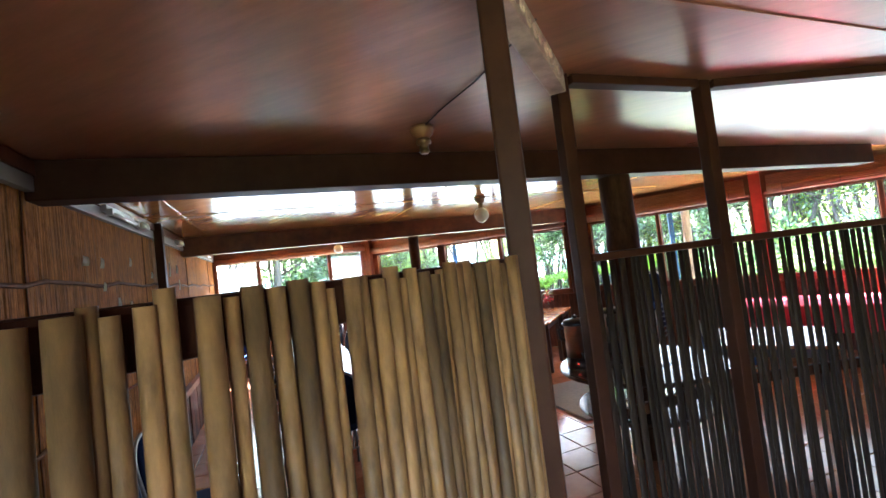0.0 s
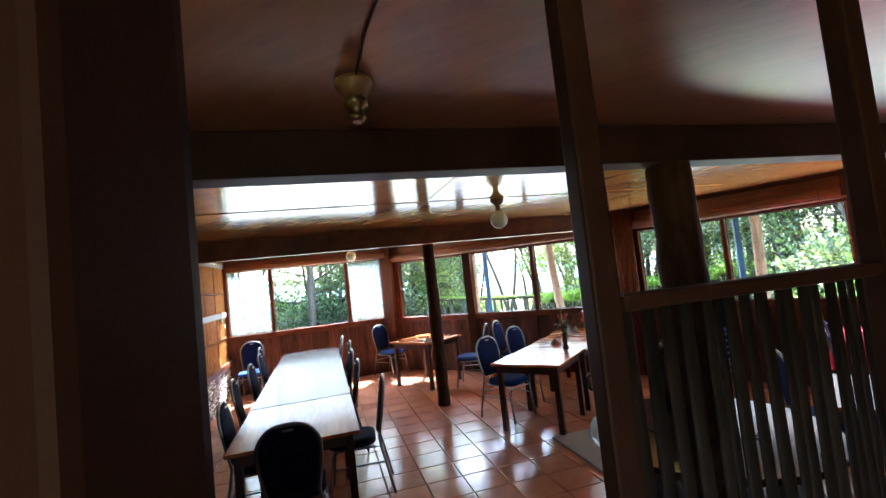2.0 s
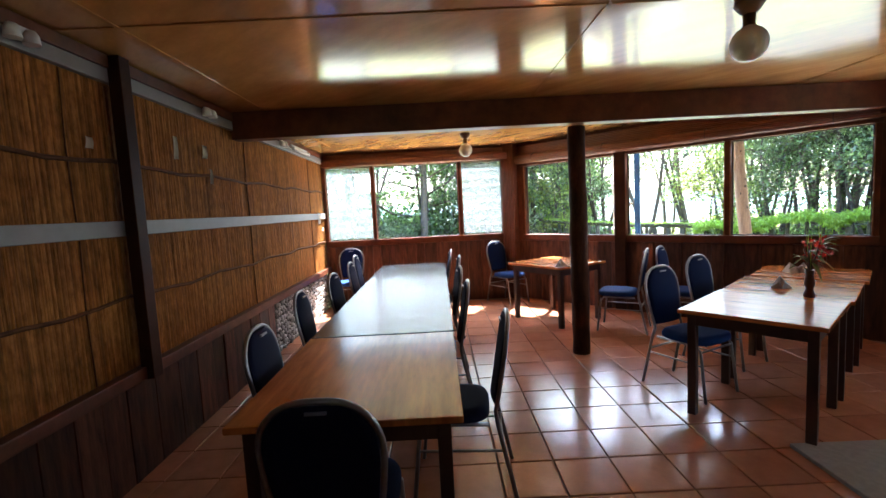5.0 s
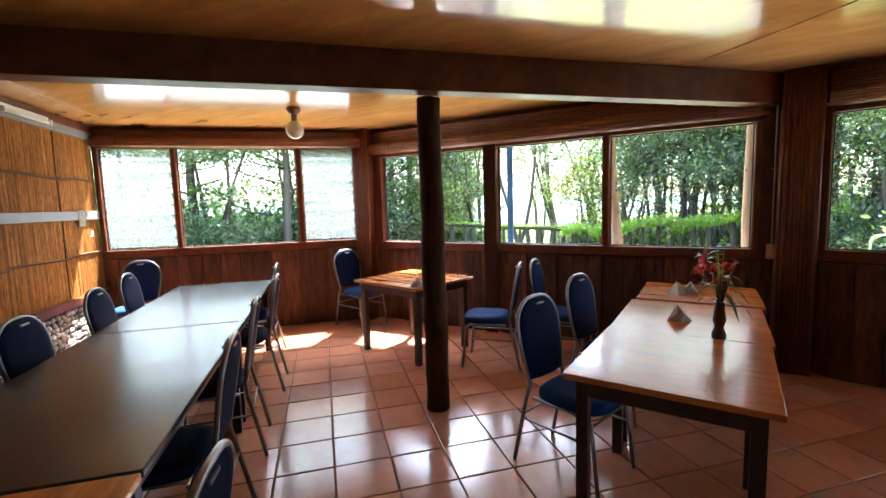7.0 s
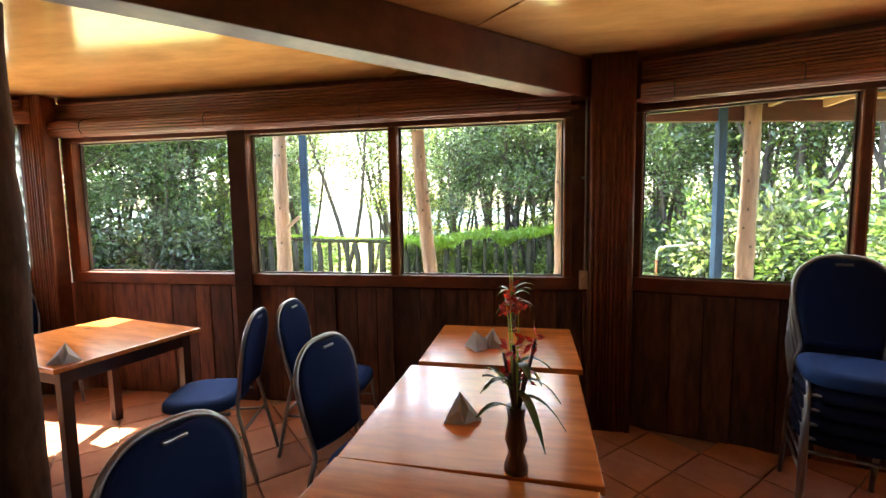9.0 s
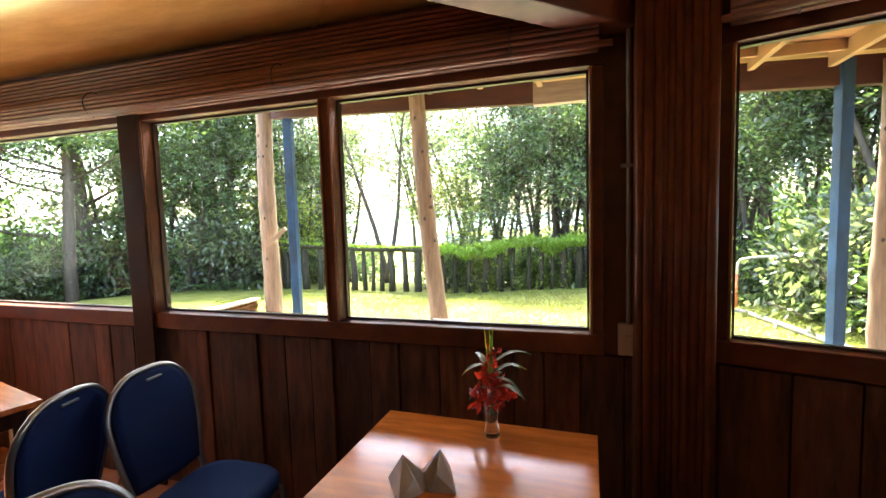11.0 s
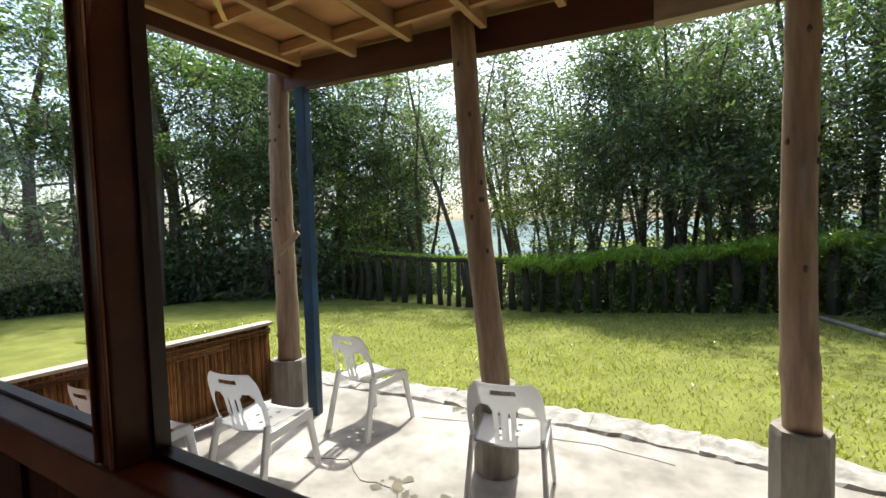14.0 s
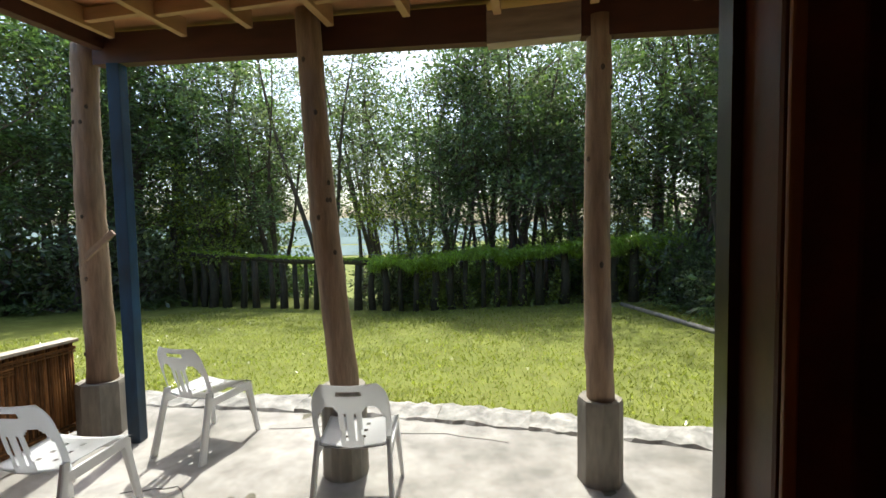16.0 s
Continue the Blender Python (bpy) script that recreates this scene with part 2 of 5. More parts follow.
# plan, inside faces
CA = (-7.08, 6.03)      # mat wall meets louvre wall
CB = (-4.84, 8.28)      # louvre wall meets garden wall
CC = (-0.36, 8.28)      # garden wall meets east wall
CD = (4.6, 6.85)
CE = (4.6, -2.2)
CF = (1.15, -2.2)
PLAN = [CA, CB, CC, CD, CE, CF]

# ---- large structure ----
# floor slab; the tiles lie on it at the end of the file
bm = bmesh.new()
vs = [bm.verts.new((x, y, -0.012)) for x, y in PLAN]
bm.faces.new(vs)
r = bmesh.ops.extrude_face_region(bm, geom=bm.faces[:])
bmesh.ops.translate(bm, vec=(0, 0, -0.25), verts=[v for v in r["geom"] if isinstance(v, bmesh.types.BMVert)])
floor = structure("floor", bm, M_GROUT, "terracotta tiled dining room floor with grey grout", "floor")

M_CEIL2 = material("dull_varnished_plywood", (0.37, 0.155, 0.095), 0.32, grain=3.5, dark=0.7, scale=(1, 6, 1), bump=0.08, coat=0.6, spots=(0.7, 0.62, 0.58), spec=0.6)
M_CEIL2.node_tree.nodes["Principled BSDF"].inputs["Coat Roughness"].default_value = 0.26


def ceiling(name, outline, mat, label):
    bm = bmesh.new()
    bm.faces.new([bm.verts.new((x, y, CEIL)) for x, y in outline])
    r = bmesh.ops.extrude_face_region(bm, geom=bm.faces[:])
    bmesh.ops.translate(bm, vec=(0, 0, 0.12), verts=[v for v in r["geom"] if isinstance(v, bmesh.types.BMVert)])
    structure(name, bm, mat, label, "ceiling")


# the heavy beam parts the two ceilings
ceiling("ceiling", ((-7.3, 6.1), (-4.92, 8.48), (-0.3, 8.48), (3.933, 7.293), (-2.34, 1.02)), M_CEIL, "glossy varnished orange plywood ceiling panels")
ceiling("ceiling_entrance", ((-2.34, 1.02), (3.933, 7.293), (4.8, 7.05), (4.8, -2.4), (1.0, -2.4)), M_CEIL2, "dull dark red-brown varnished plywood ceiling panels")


M_BEAD = material("worn_brown_bead", (0.34, 0.13, 0.045), 0.45, grain=8, bump=0.1, dark=0.6)


def window_wall(name, p, q, panes, sill, head, label, posts=(), louvres=(), thick=0.12, proud=0.018):
    """An outside wall from p to q (inside face), y of its frame pointing out: boards below, panes in one opening, header above."""
    m = along(p, q)
    L = math.hypot(q[0] - p[0], q[1] - p[1])
    x0, x1 = panes[0][0], panes[-1][1]
    bm = bmesh.new()
    box(bm, 0, L, 0.02, 0.07, -0.25, sill - 0.09)
    box(bm, 0, x0 - 0.05, 0.02, 0.07, sill - 0.09, head + 0.05)
    box(bm, x1 + 0.05, L, 0.02, 0.07, sill - 0.09, head + 0.05)
    box(bm, 0, L, 0.02, thick, head + 0.05, CEIL)
    w = structure(name, bm, M_RED, label, "wall", m)
    # vertical boards of the dado
    x = 0.01
    rnd = random.Random(len(name) + int(L * 10))
    while x < L - 0.03:
        wd = min(rnd.uniform(0.13, 0.24), L - x)
        d = rnd.uniform(0.0, 0.012)
        part("board", bx(x, x + wd - 0.006, -0.006 - d, 0.019, 0.0, sill - 0.10, bev=0.003), M_BOARD, w)
        x += wd
    part("sill", bx(x0 - 0.06, x1 + 0.06, -proud - 0.004, 0.052, sill - 0.09, sill - 0.001, bev=0.006), M_RED, w, "red-brown timber window sill")
    part("head_rail", bx(x0 - 0.06, x1 + 0.06, -proud - 0.002, 0.07, head, head + 0.06, bev=0.006), M_RED, w)
    for i, (a, b) in enumerate(panes):
        left = x0 - 0.055 if i == 0 else panes[i - 1][1] + 0.001
        part("mullion", bx(left, a, -proud, 0.058, sill, head, bev=0.005), M_RED, w)
        if i == len(panes) - 1:
            part("mullion", bx(b, x1 + 0.055, -proud, 0.058, sill, head, bev=0.005), M_RED, w)
        for xb in (a - 0.012, b + 0.002):
            part("bead", bx(xb, xb + 0.010, -proud - 0.006, -proud - 0.0005, sill + 0.004, head - 0.004, bev=0.002), M_BEAD, w)
        win = thing("window", "fixed clear window pane in a thin dark timber frame" if i not in louvres else "louvre window of frosted glass blades in clips", "window", m, kind="structure")
        f = bmesh.new()
        t = 0.010
        box(f, a + 0.001, a + t, 0.022, 0.052, sill + 0.001, head - 0.001)
        box(f, b - t, b - 0.001, 0.022, 0.052, sill + 0.001, head - 0.001)
        box(f, a + t, b - t, 0.022, 0.052, sill + 0.001, sill + t)
        box(f, a + t, b - t, 0.022, 0.052, head - t, head - 0.001)
        part("window_frame", f, M_LEG, win)
        if i in louvres:
            n = 9
            ph = (head - sill - 0.05) / n
            for k in range(n):
                z = sill + 0.03 + ph * (k + 0.5)
                mm = pose(0, 0.037, z, 24 + 3 * math.sin(k * 2.1), 0, 0)
                part("louvre_blade", bx(a + 0.012, b - 0.012, -0.003, 0.003, -ph * 0.56, ph * 0.56, m=mm), M_LOUVRE, win).visible_shadow = False
        else:
            g = part("pane", bx(a + t, b - t, 0.034, 0.039, sill + t, head - t), M_GLASS, win, "clear glass pane")
            g.visible_shadow = False
    return w, m


S_B, H_B = 1.04, 2.13
wB, mB = window_wall("wall_north", CB, CC, [(0.18, 1.64), (1.80, 2.935), (3.005, 4.185)], S_B, H_B, "timber wall with rough vertical boards below windows", proud=0.04)
part("stud", bx(1.645, 1.795, -0.064, -0.047, 0.0, H_B + 0.05, bev=0.005), M_BEAM, wB, "dark upright stud between the windows")
wA, mA = window_wall("wall_northwest", CA, CB, [(0.07, 0.80), (0.86, 2.21), (2.28, 2.93)], 1.075, 2.26, "timber wall with boards below louvre windows", louvres=(0, 2))
wC, mC = window_wall("wall_northeast", CC, CD, [(0.22, 1.30), (1.36, 2.56), (2.78, 3.9), (3.96, 5.0)], 1.05, 2.14, "timber wall with dark boards below garden windows")
part("corner_post", bx(2.60, 2.735, -0.03, 0.12, 0.02, CEIL - 0.003, bev=0.006), M_REDPOST, wC, "red painted timber post")

# plain walls that close the room, with the entrance doorway in the south one
structure("wall_east", bx(0, math.hypot(CE[0] - CD[0], CE[1] - CD[1]), 0.0, 0.12, -0.25, CEIL), M_BOARD, "dark timber board wall", "wall", along(CD, CE))
bm = bmesh.new()
for x0, x1, z0 in ((0.0, 2.05, -0.25), (2.05, 3.15, 2.08), (3.15, 3.45, -0.25)):
    box(bm, x0, x1, 0.0, 0.12, z0, CEIL)
structure("wall_south", bm, M_BOARD, "dark timber board wall with an open doorway", "wall", along(CE, CF))

# corner posts, reeded timber
for (x, y), w in (((-4.89, 8.13), 0.11), ((-0.365, 8.16), 0.125)):
    post = structure("corner_post", bx(x - w, x + w, y - 0.03, y + 0.10, 0.0, CEIL - 0.004), M_RED, "red-brown corner post clad in split canes", "post")
    rnd = random.Random(int(x * 100))
    a = -w
    while a < w:
        d = rnd.uniform(0.018, 0.034)
        part("cane", tube(bmesh.new(), [(x + a + d / 2, y - 0.03 + rnd.uniform(-0.008, 0.008), 0.0), (x + a + d / 2, y - 0.03, CEIL - 0.004)], d / 2 + 0.004, 8), M_RED, post)
        a += d

# beams under the ceiling; both run at 45 degrees
def diag_beam(name, d, u0, u1, half, z0, label, mat=M_BEAM):
    c = -d * R2
    m = Matrix.Rotation(radians(45), 4, "Z")
    # in the turned frame x runs along (1, 1) and y along (-1, 1)
    structure(name, bx(u0, u1, c - half, c + half, z0, CEIL - 0.002, m=None, bev=0.008), mat, label, "beam", m)


diag_beam("beam_1", -3.36, -2.4, 6.6, 0.085, 2.29, "heavy dark-stained ceiling beam on log posts")
diag_beam("beam_2", -8.81, -0.72, 5.55, 0.075, 2.25, "red-brown ceiling beam on a round pole", M_RED)


def log_post(name, x, y, z1, r0, r1, label, seed, z0=0.0, lean=(0.0, 0.0)):
    rnd = random.Random(seed)
    n = 16
    pts, rs = [], []
    for i in range(n + 1):
        f = i / n
        pts.append((x + lean[0] * f + rnd.uniform(-0.006, 0.006), y + lean[1] * f + rnd.uniform(-0.006, 0.006), z0 + f * (z1 - z0)))
        rs.append((r0 + (r1 - r0) * f) * rnd.uniform(0.95, 1.05))
    return tagged(part(name, tube(bmesh.new(), pts, rs, 16), M_LOG), label, "post", kind="structure")


log_post("post_1", -2.715, 6.28, 2.25, 0.088, 0.082, "round dark log post under the ceiling beam", 3, 0.0, (-0.02, 0.02))
log_post("post_2", 0.465, 3.89, 2.29, 0.135, 0.125, "thick dark tree-trunk post under the ceiling beam", 5)

# ---- mat wall ----
W0, W1 = (0.75, -1.8), CA
mM = along(W1, W0)              # x runs from the louvre corner to the south-east; y points to the room
LM = math.hypot(W0[0] - W1[0], W0[1] - W1[1])
wM = structure("wall_southwest", bx(0, LM, -0.15, -0.02, -0.25, CEIL), M_BOARD, "wall lined with panels of upright brown reeds", "wall", mM)


def mx(x, y):
    return ((x - W1[0]) - (y - W1[1])) * R2


# the reeds, upright canes side by side
bm = bmesh.new()
rnd = random.Random(11)
x = 0.0
while x < LM - 0.03:
    r = rnd.uniform(0.006, 0.011)
    for z0, z1 in ((0.62, 1.06), (1.10, 1.86), (1.90, 2.36)):
        y = rnd.uniform(-0.002, 0.003)
        sx = rnd.uniform(-0.004, 0.004)
        top = [bm.verts.new((x + sx + r * c, y + 0.28 * r * s, z1 + 0.02)) for c, s in ((-1, 0), (-0.5, 0.8), (0.5, 0.8), (1, 0))]
        bot = [bm.verts.new((x - sx + r * c, y + 0.28 * r * s, z0 - 0.02)) for c, s in ((-1, 0), (-0.5, 0.8), (0.5, 0.8), (1, 0))]
        for k in range(3):
            bm.faces.new((bot[k], bot[k + 1], top[k + 1], top[k]))
    x += r * 1.2
tagged(part("reed", bm, M_REED, wM, "upright brown reeds"), kind="stuff")
for z, w in ((1.88, 0.012), (1.08, 0.011)):
    bm = bmesh.new()
    n = 50
    tube(bm, [(LM * i / n, 0.012, z + 0.012 * math.sin(i * 1.3) + 0.006 * math.sin(i * 3.7)) for i in range(n + 1)], w, 8)
    part("batten", bm, M_BATTEN, wM, "dark split bamboo batten")
part("grey_rail", bx(0.0, LM, 0.012, 0.034, 1.455, 1.545, bev=0.004), M_GREYRAIL, wM, "pale grey painted board along the reeds")
part("top_rail", bx(0.0, LM, 0.0, 0.04, 2.335, 2.415, bev=0.005), M_GREYRAIL, wM, "grey painted rail under the ceiling")
part("cornice", bx(0.0, LM, 0.0, 0.05, 2.417, CEIL - 0.01, bev=0.006), M_RED, wM)
part("dado_cap", bx(0.0, LM, 0.0, 0.07, 0.585, 0.66, bev=0.008), M_RED, wM)
px0 = mx(-5.32, 4.27)
xx = px0
while xx < LM - 0.05:
    wd = rnd.uniform(0.16, 0.26)
    part("board", bx(xx, min(xx + wd - 0.006, LM), -0.018, 0.03 + rnd.uniform(0, 0.01), 0.0, 0.584, bev=0.003), M_BOARD, wM)
    xx += wd
for wx in (mx(-3.82, 2.79), mx(-1.2, 0.15)):
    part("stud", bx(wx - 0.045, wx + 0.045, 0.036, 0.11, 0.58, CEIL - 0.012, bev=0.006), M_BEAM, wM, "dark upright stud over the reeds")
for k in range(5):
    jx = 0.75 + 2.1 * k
    for z0, z1 in ((0.665, 1.45), (1.55, 2.33)):
        part("joint_strip", tube(bmesh.new(), [(jx, 0.008, z0), (jx + 0.01, 0.009, (z0 + z1) / 2), (jx - 0.006, 0.008, z1)], 0.004, 6), M_BATTEN, wM)
# pebble panel
structure("pebble_backing", bx(0.01, px0 - 0.02, -0.018, 0.0, 0.0, 0.584), M_MORTAR, "dark mortar bed of the pebble panel", "wall", mM)

# ---- posts and screens at the entrance ----
def square_post(name, x, y, z0, z1, h, label, yaw=0.0):
    tagged(part(name, bx(-h, h, -h, h, z0, z1, bev=0.008), M_BEAM, None, "", pose(x, y, 0, 0, 0, yaw)), label, "post", kind="structure")


FT = 1.70
square_post("post_3", 0.310, 1.008, 0.0, CEIL - 0.003, 0.033, "square dark timber post at the end of the pole screen", 15)
square_post("post_4", 0.345, 1.926, 0.0, CEIL - 0.003, 0.031, "square dark timber post at the entrance", 40)
square_post("post_5", 0.96, 2.52, 0.0, CEIL - 0.003, 0.032, "square dark timber post in the slatted screen", 40)
square_post("post_6", 2.95, 3.62, 0.0, CEIL - 0.003, 0.04, "square dark timber post in the slatted screen", 30)


def header(name, p, q, z0, label, mat):
    L = math.hypot(q[0] - p[0], q[1] - p[1])
    structure(name, bx(0.05, L - 0.05, -0.035, 0.035, z0, CEIL - 0.004, bev=0.005), mat, label, "beam", along(p, q))


M_CARVED = material("carved_pale_board", (0.62, 0.42, 0.34), 0.6, grain=9, bump=0.9, dark=0.45)
header("beam_3", (0.310, 1.008), (0.345, 1.926), 2.40, "pale carved board over the entrance", M_CARVED)
carved = bpy.data.objects["beam_3"]
rnd = random.Random(70)
for side in (-1, 1):
    for k in range(9):
        cx = 0.12 + 0.077 * k
        a0 = rnd.uniform(0, 6.28)
        pts = [(cx + 0.03 * (1 - i / 16) * math.cos(a0 + i * 0.62 * (-1) ** k), side * 0.037, 2.446 + 0.03 * (1 - i / 16) * math.sin(a0 + i * 0.62 * (-1) ** k)) for i in range(13)]
        part("carved_scroll", tube(bmesh.new(), pts, 0.006, 5), M_CARVED, carved)
header("beam_4", (0.345, 1.926), (0.96, 2.52), 2.455, "dark beam over the slatted screen", M_BEAM)
header("beam_5", (0.96, 2.52), (2.95, 3.62), 2.455, "dark beam over the slatted screen", M_BEAM)

M_STICK = material("weathered_cane", (0.27, 0.15, 0.06), 0.6, grain=5, scale=(5, 5, 1.5), bump=0.5, dark=0.3, rand=0.6)
M_SLAT = material("dark_split_slat", (0.026, 0.015, 0.009), 0.7, spec=0.2, grain=6, scale=(6, 6, 0.8), bump=0.4, dark=0.4, rand=0.4)


def pole_screen(name, p, q, top, r, gap, mat, label, seed, thin=1.0, side=0.0):
    rnd = random.Random(seed)
    m = along(p, q)
    L = math.hypot(q[0] - p[0], q[1] - p[1])
    s = thing(name, label, "screen", m)
    part("top_rail", bx(0.0, L, -0.14 if side else -0.03, 0.0 if side else 0.03, top - (0.06 if side else 0.035), top, bev=0.008), M_BEAM, s)
    part("mid_rail", bx(0.0, L, 0.02, 0.045, 0.95, 1.0, bev=0.005), M_BEAM, s)
    part("low_rail", bx(0.0, L, 0.02, 0.045, 0.12, 0.17, bev=0.005), M_BEAM, s)
    x = 0.02
    while x < L - 0.02:
        rr = r * rnd.uniform(0.7, 1.25)
        y0 = side + (rr if side else 0.0)
        zt = top + rnd.uniform(-0.012, 0.012) if side else top - 0.036
        k = rnd.uniform(0.4, 0.8)
        b = tube(bmesh.new(), [(x + rnd.uniform(-0.008, 0.008), y0, 0.0), (x + rnd.uniform(-0.006, 0.006), y0 + rnd.uniform(-0.004, 0.004), k), (x, y0, k + 0.5), (x + rnd.uniform(-0.008, 0.008), y0, zt)], [rr, rr * 0.95, rr * rnd.uniform(0.9, 1.05), rr * 0.88], 9)
        if thin != 1.0:
            bmesh.ops.scale(b, vec=(1, thin, 1), verts=b.verts[:])
        part("stick", b, mat, s)
        x += rr * 2 + rnd.uniform(*gap)
    return s


pole_screen("pole_screen", (0.300, 0.96), (0.0, -0.75), 1.725, 0.0125, (-0.004, 0.006), M_STICK, "screen of upright weathered cane poles at the entrance", 21, 1.0, 0.004)
pole_screen("slatted_screen", (0.375, 1.945), (0.93, 2.49), FT, 0.018, (-0.004, 0.017), M_SLAT, "dark screen of split bamboo slats with gaps", 22, 0.3)
pole_screen("slatted_screen", (0.995, 2.54), (2.91, 3.60), FT, 0.018, (-0.004, 0.017), M_SLAT, "dark screen of split bamboo slats with gaps", 23, 0.3)


# ---- dining furniture ----
def table(name, label, cx, cy, w, d, h, yaw, top_mat=M_TABLE, group="dining tables"):
    t = thing(name, label, "table", pose(cx, cy, 0, 0, 0, yaw), group)
    part("tabletop", bx(-w / 2, w / 2, -d / 2, d / 2, h - 0.028, h, bev=0.005), top_mat, t)
    a = 0.05
    bm = bmesh.new()
    part("apron", bx(-w / 2 + a + 0.05, w / 2 - a - 0.05, -d / 2 + a, -d / 2 + a + 0.022, h - 0.11, h - 0.0285), M_LEG, t)
    part("apron", bx(-w / 2 + a + 0.05, w / 2 - a - 0.05, d / 2 - a - 0.022, d / 2 - a, h - 0.11, h - 0.0285), M_LEG, t)
    part("apron", bx(-w / 2 + a, -w / 2 + a + 0.022, -d / 2 + a + 0.05, d / 2 - a - 0.05, h - 0.11, h - 0.0285), M_LEG, t)
    part("apron", bx(w / 2 - a - 0.022, w / 2 - a, -d / 2 + a + 0.05, d / 2 - a - 0.05, h - 0.11, h - 0.0285), M_LEG, t)
    for sx in (-1, 1):
        for sy in (-1, 1):
            x, y = sx * (w / 2 - a - 0.025), sy * (d / 2 - a - 0.025)
            part("leg", bx(x - 0.027, x + 0.027, y - 0.027, y + 0.027, 0.0, h - 0.029, bev=0.004), M_LEG, t)
    return t


TABLE_L = "square dining table with a glossy orange varnished top"
table("dining_table", TABLE_L, -1.155, 5.88, 0.80, 0.86, 0.75, -4)
table("dining_table", TABLE_L, -1.10, 6.76, 0.82, 0.86, 0.742, -2)
table("dining_table", TABLE_L, -1.05, 7.60, 0.82, 0.73, 0.747, -1)
table("dining_table", "small square dining table with a pale orange top by the windows", -3.62, 7.36, 0.92, 0.84, 0.755, -12)
# long row: one orange table and two dark ones, in line along the reeds
dL = Vector((-1, 1)) * R2
nL = Vector((-1, -1)) * R2


def on_row(f, side=0.0):
    v = Vector((-2.005, 3.065)) + dL * f + nL * side
    return v.x, v.y


table("dining_table", "dining table with a worn orange top beside dark tables", *on_row(0.575), 1.14, 0.90, 0.75, 135, M_TABLE, "tables of the long row")
table("dining_table", "long dining table with a dark scuffed laminate top", *on_row(2.05), 1.79, 0.90, 0.752, 135, M_DTABLE, "tables of the long row")
table("dining_table", "long dining table with a dark scuffed laminate top", *on_row(3.85), 1.79, 0.90, 0.752, 135, M_DTABLE, "tables of the long row")


def banquet_chair(label, m, cloth=M_BLUE, seat_cloth=None, group="banquet chairs"):
    """Stacking chair: faces +y, base at the origin, rounded padded back in a steel hoop."""
    c = thing("banquet_chair", label, "chair", m, group)
    H = 0.95
    # seat pad, rounded in front
    bm = bmesh.new()
    outline = []
    for k in range(28):
        a = 2 * math.pi * k / 28
        ca, sa = math.cos(a), math.sin(a)
        e = 0.55
        outline.append((0.205 * math.copysign(abs(ca) ** e, ca), 0.03 + 0.205 * math.copysign(abs(sa) ** e, sa)))
    rings = [(0.93, 0.415), (1.0, 0.425), (1.0, 0.455), (0.95, 0.472), (0.75, 0.48)]
    prev = None
    for s, z in rings:
        ring = [bm.verts.new((x * s, 0.03 + (y - 0.03) * s, z)) for x, y in outline]
        if prev:
            for k in range(28):
                f = bm.faces.new((prev[k], prev[(k + 1) % 28], ring[(k + 1) % 28], ring[k]))
                f.smooth = True
        else:
            bm.faces.new(ring[::-1])
        prev = ring
    bm.faces.new(prev)
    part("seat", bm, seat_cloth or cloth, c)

    # back pad: tall rounded shape, tilted
    def back_pt(u, v):
        """u across -1..1, v 0 at the bottom to 1 at the top."""
        w = 0.155 + 0.035 * math.sin(min(1.0, v * 1.5) * math.pi / 2)
        if v > 0.62:
            w *= math.sqrt(max(0.0, 1 - ((v - 0.62) / 0.38) ** 2)) ** 0.75
        z = 0.50 + v * (H - 0.505)
        y = -0.205 - 0.085 * (z - 0.45) / 0.5 + 0.012 * (1 - u * u)
        return u * w, y, z
    bm = bmesh.new()
    nu, nv = 10, 26
    sides = []
    for off in (0.018, -0.018):
        grid = [[bm.verts.new((q[0], q[1] + off * (1 - 0.35 * u * u), q[2])) for u in [-1 + 2 * i / nu for i in range(nu + 1)] for q in [back_pt(u * 0.97, v * 0.985)]] for v in [math.sin(j / nv * math.pi / 2) for j in range(nv + 1)]]
        sides.append(grid)
        for j in range(nv):
            for i in range(nu):
                f = bm.faces.new((grid[j][i], grid[j][i + 1], grid[j + 1][i + 1], grid[j + 1][i]))
                f.smooth = True
    a, b = sides
    for j in range(nv):
        for i in (0, nu):
            bm.faces.new((a[j][i], a[j + 1][i], b[j + 1][i], b[j][i]))
    for i in range(nu):
        bm.faces.new((a[0][i], a[0][i + 1], b[0][i + 1], b[0][i]))
        bm.faces.new((a[nv][i], a[nv][i + 1], b[nv][i + 1], b[nv][i]))
    pad = part("backrest", bm, cloth, c)
    # hoop of the back, running down into the rear legs
    hoop = []
    for u, vs_ in ((-1, [math.sin(j / 24 * math.pi / 2) for j in range(25)]), (1, [math.sin(j / 24 * math.pi / 2) for j in range(24, -1, -1)])):
        for v in vs_:
            q = back_pt(u, v)
            hoop.append((q[0] + u * 0.008 * (1 if v < 0.9 else 0.3), q[1], q[2] + (0.006 if v > 0.9 else 0)))
    pts = [(-0.195, -0.30, 0.0), (-0.185, -0.215, 0.40), (-0.165, -0.205, 0.47)] + hoop + [(0.165, -0.205, 0.47), (0.185, -0.215, 0.40), (0.195, -0.30, 0.0)]
    clean = [pts[0]]
    for q in pts[1:]:
        if (Vector(q) - Vector(clean[-1])).length > 0.012:
            clean.append(q)
    part("back_frame", tube(bmesh.new(), clean, 0.0115, 8), M_STEEL, c, "grey steel hoop and rear legs")
